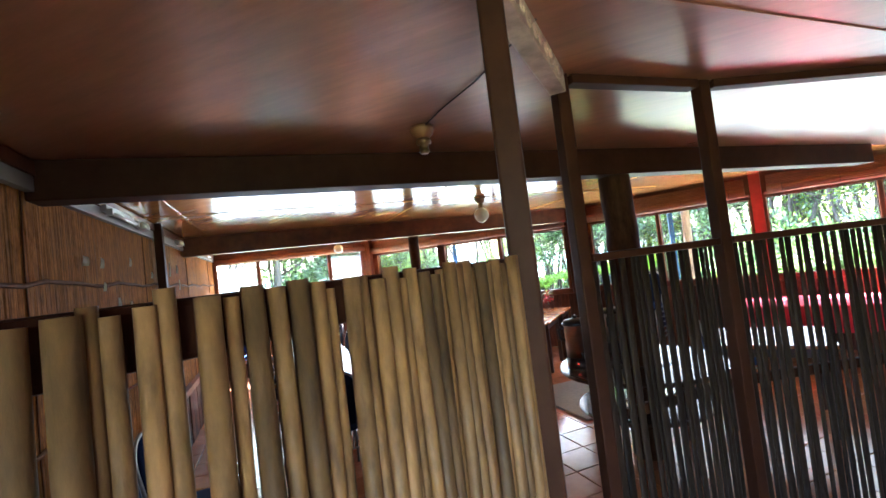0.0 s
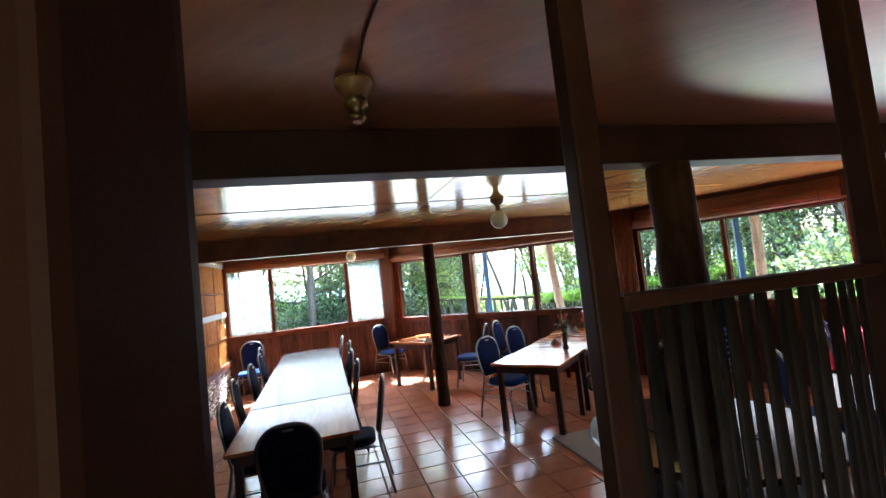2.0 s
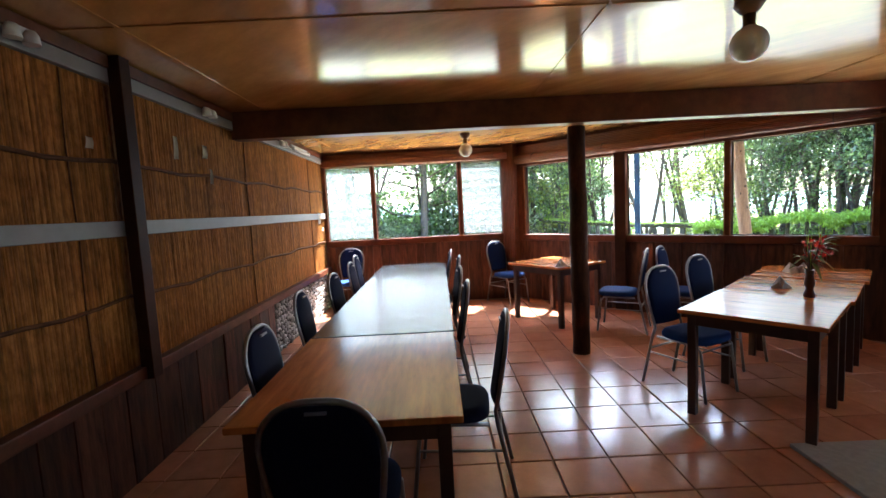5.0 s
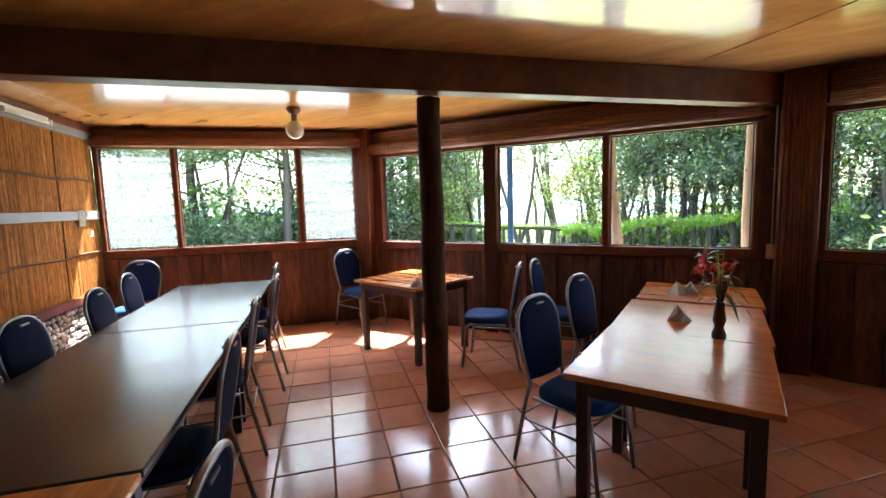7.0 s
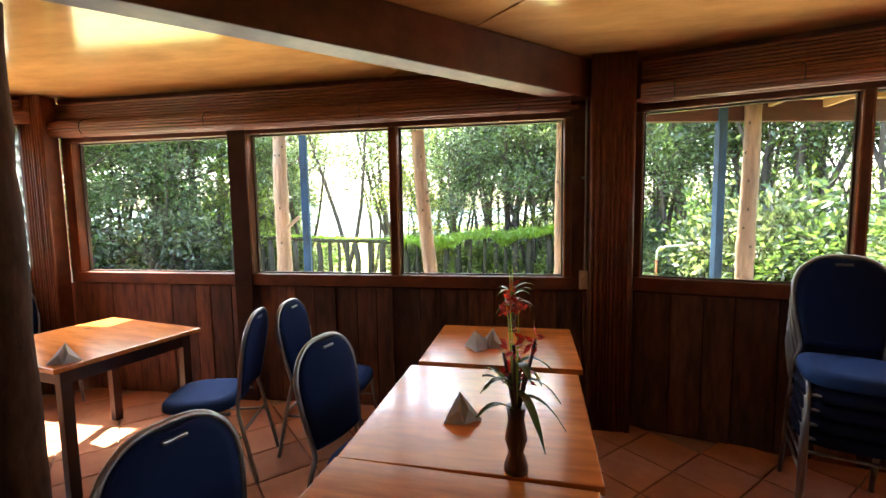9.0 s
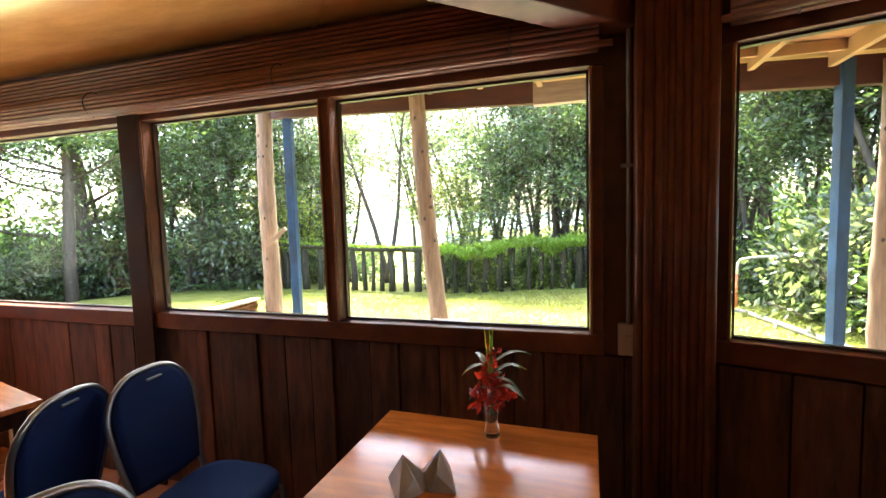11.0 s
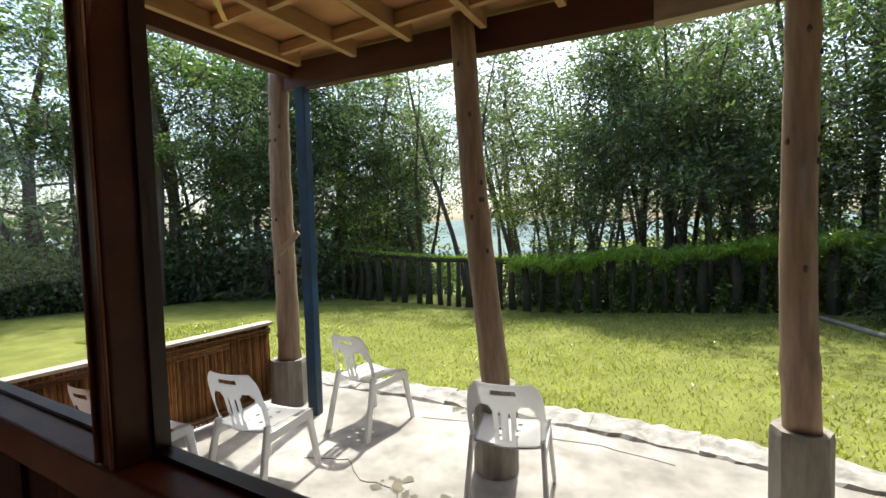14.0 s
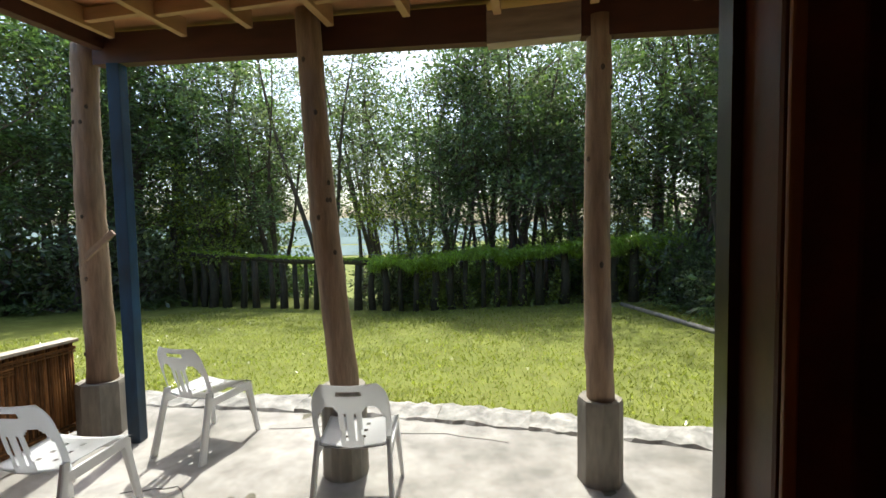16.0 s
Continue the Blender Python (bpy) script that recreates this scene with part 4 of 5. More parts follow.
def leaf_mesh(name, centres, size, mat, seed, flat=0.0, ratio=0.45, droop=0.0):
    """Many small folded leaves at the given places, as one mesh."""
    g = np.random.default_rng(seed)
    c = np.asarray(centres, float)
    n = len(c)
    d = g.normal(size=(n, 3))
    d[:, 2] = d[:, 2] * (1 - flat) - droop
    d /= np.linalg.norm(d, axis=1)[:, None]
    o = g.normal(size=(n, 3))
    o[:, :2] *= (1 - flat * 0.0)
    s = np.cross(d, o)
    s /= np.linalg.norm(s, axis=1)[:, None] + 1e-9
    L = size * g.uniform(0.6, 1.35, n)[:, None]
    W = L * ratio
    nr = np.cross(d, s)
    v = np.stack([c, c + d * L * 0.5 + s * W * 0.5 + nr * W * 0.12, c + d * L, c + d * L * 0.5 - s * W * 0.5 + nr * W * 0.12], 1).reshape(-1, 3)
    i = np.arange(n)[:, None] * 4
    f = np.concatenate([i + [[0, 1, 2]], i + [[0, 2, 3]]])
    me = bpy.data.meshes.new(name)
    me.from_pydata(v.tolist(), [], f.tolist())
    me.materials.append(mat)
    return me


def grow(seed, height, stems, spread, first, limbs, r0, sway=0.12):
    """Trunks and limbs as one mesh, and the places of their twig ends."""
    rnd = random.Random(seed)
    bm = bmesh.new()
    ends = []
    for s in range(stems):
        a0 = rnd.uniform(0, 6.28)
        lean = rnd.uniform(0.02, 0.10) if stems == 1 else rnd.uniform(0.10, 0.28)
        base = Vector((rnd.uniform(-0.25, 0.25) * (stems > 1), rnd.uniform(-0.25, 0.25) * (stems > 1), -0.4))
        H = height * rnd.uniform(0.8, 1.0)
        pts = []
        for i in range(9):
            f = i / 8
            pts.append(base + Vector((math.cos(a0) * lean * H * f + sway * math.sin(f * 7 + seed + s), math.sin(a0) * lean * H * f + sway * math.cos(f * 6 + s), H * f)))
        tube(bm, pts, [r0 * (1 - 0.82 * i / 8) for i in range(9)], 7)
        for k in range(limbs):
            f = first + (1 - first) * (k + rnd.random()) / limbs
            i = min(7, int(f * 8))
            p = pts[i].lerp(pts[i + 1], f * 8 - i)
            a = a0 + rnd.uniform(-3.14, 3.14)
            ln = spread * (1.15 - 0.65 * f) * rnd.uniform(0.6, 1.2)
            up = rnd.uniform(0.15, 0.8)
            q1 = p + Vector((math.cos(a), math.sin(a), up * 0.6)) * ln * 0.5
            q2 = p + Vector((math.cos(a + 0.3), math.sin(a + 0.3), up)) * ln
            tube(bm, [p, q1, q2], [r0 * 0.32 * (1.1 - f), r0 * 0.2 * (1.1 - f), 0.012], 5)
            for t in range(4):
                b = rnd.uniform(0, 6.28)
                src = q1.lerp(q2, rnd.uniform(0.1, 1.0))
                e = src + Vector((math.cos(b), math.sin(b), rnd.uniform(-0.1, 0.8))) * ln * rnd.uniform(0.25, 0.5)
                tube(bm, [src, e], [0.012, 0.005], 4, False)
                ends.append(e)
            ends.append(q2)
        ends.append(pts[-1])
    return mesh_of("trunk", bm, M_BARK), ends


def clump(ends, per, spread, seed, squash=0.7):
    g = np.random.default_rng(seed)
    e = np.repeat(np.array([tuple(v) for v in ends]), per, axis=0)
    o = g.normal(size=e.shape) * spread
    o[:, 2] *= squash
    return e + o


KINDS = []
for seed, h, stems, spread, first, limbs, r0, mat, size, per, cl, flat in (
        (1, 10.5, 1, 3.3, 0.22, 18, 0.24, L_FEATHER, 0.16, 90, 0.25, 0.75),
        (2, 8.0, 3, 1.7, 0.42, 8, 0.085, L_GREY, 0.10, 40, 0.17, 0.2),
        (3, 7.5, 4, 2.3, 0.38, 9, 0.08, L_DARK, 0.115, 54, 0.19, 0.2),
        (4, 11.5, 1, 2.4, 0.36, 14, 0.17, L_MID, 0.115, 60, 0.21, 0.2),
        (5, 6.0, 5, 1.7, 0.33, 8, 0.06, L_DARK, 0.105, 46, 0.18, 0.2),
        (6, 9.0, 2, 1.5, 0.45, 8, 0.09, L_GREY, 0.10, 38, 0.17, 0.2),
        (7, 4.5, 5, 1.3, 0.12, 6, 0.045, L_YEL, 0.10, 42, 0.18, 0.2)):
    tm, ends = grow(seed, h, stems, spread, first, limbs, r0)
    cm = leaf_mesh("crown", clump(ends, per, cl, seed, 0.35 if flat > 0.5 else 0.75), size, mat, seed, flat)
    KINDS.append((tm, cm))
TREE_L = ("tall spreading tree with feathery layered dark foliage", "slender several-stemmed tree with sparse grey-green leaves", "dense bushy tree with dark glossy leaves",
          "tall straight tree with a high green crown", "low many-stemmed tree with dense dark leaves", "thin pale-stemmed tree with an open crown", "small bright yellow-green leafy sapling thicket")


def tree(kind, x, y, yaw, s, gz=None):
    t = thing("tree", TREE_L[kind], "tree", pose(x, y, lawn_z(x, y) if gz is None else gz, 0, 0, yaw) @ Matrix.Diagonal((s, s, s, 1)), "garden trees")
    part("trunk", KINDS[kind][0], None, t)
    part("crown", KINDS[kind][1], None, t)
    return t


rnd = random.Random(8)
# the edge of the wood, from the west round to the east
SPOTS = [(0, -13.2, 18.6), (0, -11.0, 20.8), (0, -15.0, 16.0), (0, -16.5, 12.5), (3, -12.0, 18.9), (0, -14.6, 20.4), (3, -13.8, 14.8), (4, -12.6, 17.3), (2, -16.0, 10.0), (0, -15.5, 7.0),
         (1, -9.0, 21.0), (5, -7.4, 20.4), (1, -5.9, 22.5), (5, -9.9, 21.6),
         (2, -4.2, 20.6), (5, -2.2, 21.4), (4, -3.0, 19.9), (1, -1.0, 20.8), (4, -0.4, 20.2), (2, -2.0, 20.2),
         (3, 1.0, 21.4), (3, 3.6, 18.8), (2, 4.6, 17.0), (5, 3.3, 19.9), (3, 5.6, 18.4),
         (2, 7.4, 14.6), (3, 7.0, 16.4), (3, 9.5, 12.5), (2, 10.0, 9.5), (5, 8.6, 11.2), (0, 11.5, 13.5), (3, 11.5, 7.0), (2, 11.0, 4.0),
         (6, -4.6, 20.0), (6, 1.6, 20.6), (6, 5.4, 15.6), (6, 7.0, 12.4), (6, -10.6, 19.6),
         (2, -15.0, 18.2), (4, -10.4, 19.9), (2, -13.4, 19.6), (4, 0.6, 20.6), (2, 3.0, 18.9), (4, 4.0, 17.6), (2, 5.2, 16.2), (4, 5.6, 14.0), (3, 6.4, 18.0),
         (0, -13.0, 21.0), (3, -11.8, 19.8), (2, 3.4, 18.0), (4, 2.6, 19.4), (2, 4.4, 15.6), (3, 2.2, 20.4), (2, -1.4, 21.0), (2, -15.6, 13.0)]
for k, x, y in SPOTS:
    tree(k, x + rnd.uniform(-0.2, 0.2), y + rnd.uniform(-0.2, 0.2), rnd.uniform(0, 360), rnd.uniform(0.88, 1.12))
# second row behind, and the wood west of the lawn
for i in range(7):
    a = radians(-78 + 124 * i / 6 + rnd.uniform(-2, 2))
    d = rnd.uniform(17.5, 24)
    x, y = -1 + d * math.sin(a), 8 + d * math.cos(a)
    if -10.5 < x < -6.0 and y > 19:
        continue
    tree(rnd.choice((0, 2, 3, 2, 4, 2)), x, y, rnd.uniform(0, 360), rnd.uniform(0.9, 1.25))

# thin trees beyond the fence, down the slope
for k, x, y in ((5, -6.6, 24.5), (1, -8.2, 25.5), (5, -4.8, 25.0), (1, -3.4, 24.0), (5, -1.6, 25.5), (1, 0.4, 24.5), (3, -2.6, 27.5), (5, 2.6, 23.5), (3, -11.6, 24.5), (3, -17.5, 19.0), (3, 6.5, 21.0)):
    tree(k, x, y, rnd.uniform(0, 360), rnd.uniform(1.0, 1.3))

# undergrowth shrubs
SH = []
for seed, mat, size in ((51, L_MID, 0.12), (52, L_DARK, 0.11), (53, L_GREY, 0.11), (54, L_YEL, 0.10)):
    tm, ends = grow(seed, 1.5, 6, 0.8, 0.1, 4, 0.02, 0.05)
    SH.append((tm, leaf_mesh("foliage", clump(ends, 22, 0.22, seed), size, mat, seed)))
SHRUB_L = ("leafy mid-green shrub at the edge of the wood", "dark green shrub at the edge of the wood", "grey-green shrub at the edge of the wood", "yellow-green shrub at the edge of the wood")


def shrub(k, x, y, s):
    t = thing("shrub", SHRUB_L[k], "shrub", pose(x, y, lawn_z(x, y), 0, 0, rnd.uniform(0, 360)) @ Matrix.Diagonal((s, s, s * rnd.uniform(0.8, 1.3), 1)), "garden shrubs")
    part("stems", SH[k][0], None, t)
    part("foliage", SH[k][1], None, t)


for i in range(14):
    f = i / 13
    x = -19 + 26 * f
    if not -10.0 < x < -6.5:
        shrub(rnd.randrange(3), x + rnd.uniform(-0.3, 0.3), 22.0 + rnd.uniform(-0.6, 1.5) - 6.0 * max(0, 0.2 - f) * 5, rnd.uniform(1.1, 1.6))
for i in range(12):
    shrub(rnd.randrange(3), -14.5 - rnd.uniform(0, 1.2), 7.5 + i * 0.9, rnd.uniform(0.9, 1.6))
for i in range(36):
    f = i / 35
    if 0.33 < f < 0.60:
        continue
    shrub(rnd.choice((0, 2, 3, 3, 1)), -15 + 17 * f + rnd.uniform(-0.3, 0.3), 19.6 + rnd.uniform(-0.1, 1.3) - 2.2 * max(0, 0.25 - f) * 4, rnd.uniform(0.5, 0.95))
for i in range(26):
    f = i / 25
    shrub(rnd.choice((0, 0, 1, 2)), 2.5 + 2.0 * f + rnd.uniform(-0.2, 1.0), 18.6 - 9.6 * f + rnd.uniform(-0.4, 0.4), rnd.uniform(0.7, 1.2))


# taller shrubs behind the trunks
for i in range(18):
    a = radians(-82 + 140 * i / 17 + rnd.uniform(-3, 3))
    d = rnd.uniform(15.0, 18.5)
    x, y = -1 + d * math.sin(a), 8 + d * math.cos(a)
    if not -9.0 < x < -4.8:
        shrub(rnd.choice((1, 0, 2, 0)), x, y, rnd.uniform(1.1, 1.7))
for i in range(12):
    a = radians(-78 + 42 * i / 11 + rnd.uniform(-1.5, 1.5))
    d = rnd.uniform(16.0, 19.0)
    shrub(rnd.choice((1, 0, 1)), -1 + d * math.sin(a), 8 + d * math.cos(a), rnd.uniform(1.4, 2.0))


# ferns and a cabbage palm
def frond(bm, base, a, ln, rise, width):
    prev = None
    n = 14
    for i in range(n + 1):
        f = i / n
        p = Vector(base) + Vector((math.cos(a), math.sin(a), 0)) * ln * f + Vector((0, 0, rise * (f * 1.6 - 1.5 * f * f)))
        side = Vector((-math.sin(a), math.cos(a), 0))
        w = width * math.sin(math.pi * min(1, f * 0.9 + 0.1)) * (1 - 0.5 * f)
        if i and i < n:
            for s in (-1, 1):
                q = p + side * s * w + Vector((math.cos(a), math.sin(a), 0)) * 0.06 - Vector((0, 0, 0.04))
                d = Vector((math.cos(a), math.sin(a), 0)) * ln / n * 0.38
                bm.faces.new([bm.verts.new(v) for v in (p - d, q, p + d)])
        prev = p


def fern_mesh(seed, n, ln):
    rnd = random.Random(seed)
    bm = bmesh.new()
    for k in range(n):
        frond(bm, (0, 0, 0), 6.28 * k / n + rnd.uniform(-0.2, 0.2), ln * rnd.uniform(0.8, 1.1), ln * rnd.uniform(0.5, 0.9), ln * 0.2)
    return mesh_of("fronds", bm, L_MID)


FERN = fern_mesh(3, 13, 0.75)
BIGFERN = fern_mesh(4, 16, 1.3)
for x, y, s in ((-12.0, 17.4, 1.1), (-11.0, 17.9, 1.2), (-12.9, 16.2, 1.3), (1.9, 17.4, 0.9), (2.4, 16.0, 1.0), (2.9, 14.6, 1.1), (3.2, 13.4, 1.1), (3.6, 12.2, 1.2), (4.5, 11.0, 1.2), (2.7, 18.3, 0.9), (4.0, 15.4, 0.8), (4.9, 12.6, 1.3)):
    t = thing("fern", "arching green fern at the edge of the lawn", "fern", pose(x, y, lawn_z(x, y), 0, 0, rnd.uniform(0, 360)) @ Matrix.Diagonal((s, s, s, 1)), "garden ferns")
    part("fronds", FERN, None, t)
for x, y, hh in ((1.15, 19.6, 1.35), (2.2, 19.9, 1.0), (-12.2, 18.2, 0.7)):
    t = thing("tree_fern", "tree fern with broad arching fronds behind the fence", "fern", pose(x, y, lawn_z(x, y)), "tree ferns")
    part("trunk", tube(bmesh.new(), [(0, 0, -0.2), (0.03, 0, hh)], [0.09, 0.07], 8), M_BARK, t)
    part("fronds", BIGFERN, None, t, "", pose(0, 0, hh))
t = thing("cabbage_palm", "cabbage palm with a tuft of sword leaves", "palm", pose(-0.55, 19.6, lawn_z(-0.55, 19.6)))
part("trunk", tube(bmesh.new(), [(0, 0, -0.2), (0, 0, 1.55)], [0.07, 0.05], 8), M_BARK, t)
bm = bmesh.new()
for k in range(46):
    a, e, ln = rnd.uniform(0, 6.28), rnd.uniform(-0.3, 1.4), rnd.uniform(0.45, 0.75)
    d = Vector((math.cos(a) * math.cos(e), math.sin(a) * math.cos(e), math.sin(e)))
    s = Vector((-math.sin(a), math.cos(a), 0)) * 0.022
    p = Vector((0, 0, 1.55))
    bm.faces.new([bm.verts.new(v) for v in (p, p + d * ln * 0.4 + s, p + d * ln - Vector((0, 0, 0.06)), p + d * ln * 0.4 - s)])
part("leaves", bm, L_YEL, t)

# ---- old log fence with moss and hanging green ----
FY = 18.55
M_OLD = material("mossy_old_log", (0.075, 0.06, 0.04), 0.95, grain=6, bump=0.8, dark=0.4, scale=(3, 3, 1), spots=(0.6, 0.75, 0.4))
fence = thing("log_fence", "old fence of dark upright logs with a mossy rail", "fence", pose(0, FY, 0))
rnd = random.Random(44)


def rail_top(x):
    return 0.55 + 0.0075 * max(0.0, -4.5 - x) ** 2 + 0.082 * max(0.0, x + 4.5)


x = -10.6
while x < 2.6:
    z = lawn_z(x, FY)
    zt = rail_top(x) + rnd.uniform(-0.10, 0.03)
    rr = rnd.uniform(0.055, 0.12)
    part("fence_log", tube(bmesh.new(), [(x, rnd.uniform(-0.05, 0.05), z - 0.15), (x + rnd.uniform(-0.05, 0.05), rnd.uniform(-0.05, 0.05), (z + zt) / 2), (x + rnd.uniform(-0.07, 0.07), 0, zt)], [rr * 1.1, rr * 0.9, rr * 0.8], 8), M_OLD, fence)
    x += rr * 2 + rnd.uniform(0.12, 0.36)
xr = -10.9
while xr < 2.4:
    L = rnd.uniform(2.0, 3.0)
    x2 = min(xr + L, 2.7)
    xm = (xr + x2) / 2
    part("fence_rail", tube(bmesh.new(), [(xr, -0.06, rail_top(xr)), (xm, -0.08, rail_top(xm) - 0.03), (x2, -0.06, rail_top(x2))], 0.07, 8), M_OLD, fence)
    xr += L
g = np.random.default_rng(9)
# moss along the whole rail, and a thick hanging mat over the eastern half
n = 5000
mxs = g.uniform(-10.6, -4.5, n)
pts = np.stack([mxs, g.normal(-0.06, 0.05, n), np.array([rail_top(v) for v in mxs]) + 0.05 + g.uniform(-0.02, 0.04, n)], 1)
tagged(part("moss", leaf_mesh("moss", pts, 0.05, L_MOSS, 5), None, fence, "yellow-green moss on the rail"), kind="stuff")
n = 22000
mxs = g.uniform(-4.9, 2.4, n)
fall = g.random(n) ** 1.6
top = np.array([rail_top(v) for v in mxs]) + 0.08 + 0.04 * np.sin(mxs * 2.1) + 0.03 * np.sin(mxs * 5.3)
hang = 0.20 + 0.10 * np.sin(mxs * 3.3) + 0.08 * np.sin(mxs * 7.7) + 0.25 * np.clip((mxs - 0.5) / 2, 0, 1)
pts = np.stack([mxs, g.normal(-0.10, 0.16, n) * (1 - 0.4 * fall) - 0.06, top - fall * hang], 1)
tagged(part("hanging_green", leaf_mesh("hanging_green", pts, 0.15, L_MOSS, 6, 0.0, 0.16, 1.1), None, fence, "bright green hanging grassy mat over the rail"), kind="stuff")
n = 4000
mxs = g.uniform(-3.6, 3.0, n)
pts = np.stack([mxs + 0.2 * np.sin(mxs * 9), g.normal(0.05, 0.12, n), -0.62 + 0.05 * mxs + g.random(n) ** 1.5 * 1.1 * (0.45 + 0.55 * np.sin(mxs * 4.1) ** 2)], 1)
tagged(part("creeper", leaf_mesh("creeper", pts, 0.09, L_YEL, 7, 0.0, 0.5, 0.3), None, fence, "yellow-green creeper low on the logs"), kind="stuff")

# bent pipe and border of the lawn
pipe = thing("bent_pipe", "bent white pipe painted orange low down", "pipe", pose(1.90, 15.14, lawn_z(1.90, 15.14)))
M_ORANGE = material("orange_paint", (0.62, 0.16, 0.05), 0.5, grain=9, dark=0.7)
part("lower_pipe", tube(bmesh.new(), [(0, 0, -0.1), (0, 0, 0.66)], 0.022, 8), M_ORANGE, pipe, "orange painted lower pipe")
part("upper_pipe", tube(bmesh.new(), [(0, 0, 0.66), (0.01, 0, 0.84), (0.06, 0, 0.92), (0.2, 0.02, 0.95), (1.5, 0.2, 1.02)], 0.022, 8), M_WHITE, pipe, "white painted upper pipe")
M_EDGING = material("lawn_edging", (0.30, 0.28, 0.24), 0.9, grain=8, bump=0.4)
bm = bmesh.new()
tube(bm, [(x, y, lawn_z(x, y) + 0.03) for x, y in ((1.0, 17.9), (1.6, 16.1), (1.93, 15.1), (2.1, 14.3), (2.4, 12.6), (2.9, 11.0))], 0.05, 6)
tagged(part("lawn_edging", bm, M_EDGING), "low grey edging along the bank of the lawn", "edging", kind="structure")
for a, b, z in (((-9.5, 18.9), (-2.0, 18.9), 1.45), ((-4.0, 19.0), (1.0, 19.0), 1.25)):
    tagged(part("wire", tube(bmesh.new(), [(*a, z - 0.7), ((a[0] + b[0]) / 2, a[1], z - 0.76), (*b, z - 0.66)], 0.006, 5), M_STEEL), "thin sagging fence wire behind the log fence", "wire", "garden wires")

# grass blades on the lawn
n = 52000
g = np.random.default_rng(12)
gx = g.uniform(-9.5, 3.2, n)
gy = 11.0 + 7.4 * g.random(n) ** 1.7
keep = gy > (11.42 - 0.022 * (gx + 2.0) ** 2) + 0.06
gx, gy = gx[keep], gy[keep]
gz = np.array([lawn_z(a, b) for a, b in zip(gx, gy)]) - 0.005
ang = g.uniform(0, 6.283, len(gx))
hh = g.uniform(0.02, 0.055, len(gx))
ww = g.uniform(0.006, 0.012, len(gx))
v = np.stack([np.stack([gx - np.cos(ang) * ww, gy - np.sin(ang) * ww, gz], 1), np.stack([gx + np.cos(ang) * ww, gy + np.sin(ang) * ww, gz], 1),
              np.stack([gx + g.normal(0, 0.025, len(gx)), gy + g.normal(0, 0.025, len(gx)), gz + hh], 1)], 1).reshape(-1, 3)
me = bpy.data.meshes.new("grass")
me.from_pydata(v.tolist(), [], (np.arange(len(gx))[:, None] * 3 + [[0, 1, 2]]).tolist())
me.materials.append(L_GRASS)
tagged(part("grass", me, None), "short yellow-green grass blades of the lawn", "grass", kind="stuff")

# ---- inside: lamps, blinds and small things ----
M_BULB = material("opal_globe", (0.80, 0.78, 0.70), 0.25, grain=3, dark=0.95)
M_FIX = material("lamp_mount", (0.30, 0.14, 0.06), 0.45, grain=8)
M_BRASS = material("tarnished_brass", (0.30, 0.20, 0.09), 0.4, metal=0.8, grain=12)
M_CORD = material("cord", (0.05, 0.03, 0.025), 0.6, grain=20)
for x, y, globe in ((-1.11, 5.05, 1), (-4.56, 6.745, 1), (-0.428, 2.122, 0)):
    t = thing("ceiling_lamp", "ceiling lamp with an opal glass globe" if globe else "bare bulb holder on the ceiling with its cord", "lamp", pose(x, y, CEIL), "ceiling lamps")
    part("mount", lathe(bmesh.new(), [(0.065, 0.0), (0.07, -0.02), (0.05, -0.05), (0.03, -0.07)], 20), M_FIX, t)
    if globe:
        neck = part("neck", lathe(bmesh.new(), [(0.03, -0.06), (0.028, -0.13), (0.04, -0.14)], 16), M_BRASS, t)
        prof = [(0.035, -0.13)] + [(0.088 * math.sin(radians(a)), -0.215 + 0.088 * math.cos(radians(a))) for a in range(25, 180, 12)]
        part("globe", lathe(bmesh.new(), prof, 24), M_BULB, neck, "opal white glass globe")
    else:
        part("holder", lathe(bmesh.new(), [(0.03, -0.06), (0.042, -0.075), (0.042, -0.095), (0.025, -0.10), (0.025, -0.13), (0.032, -0.135), (0.02, -0.15)], 16), M_BRASS, t, "brass bulb holder")
        part("cord", tube(bmesh.new(), [(0, 0, -0.006), (0.22, -0.21, -0.008), (0.46, -0.40, -0.007), (0.79, -0.73, -0.006)], 0.004, 6), M_CORD, t)

# fluorescent tubes and clips on the top rail of the reed wall
M_TUBE = material("fluorescent_tube", (0.82, 0.83, 0.80), 0.3, grain=3, dark=0.95)
for x, n in ((mx(-3.02, 1.97), 1), (mx(-6.2, 5.15), 1), (mx(-5.3, 4.25), 0)):
    if n:
        t = thing("tube_lamp", "white fluorescent tube lamp on the wall rail, unlit", "lamp", mM, "tube lamps")
        part("batten", bx(x - 0.33, x + 0.33, 0.041, 0.075, 2.385, 2.43, bev=0.004), M_WHITE, t)
        part("tube", tube(bmesh.new(), [(x - 0.3, 0.09, 2.372), (x + 0.3, 0.09, 2.372)], 0.014, 10), M_TUBE, t, "white glass tube")
        for s in (-1, 1):
            part("end_cap", bx(x + s * 0.315 - 0.014, x + s * 0.315 + 0.014, 0.07, 0.108, 2.352, 2.40, bev=0.004), M_WHITE, t)
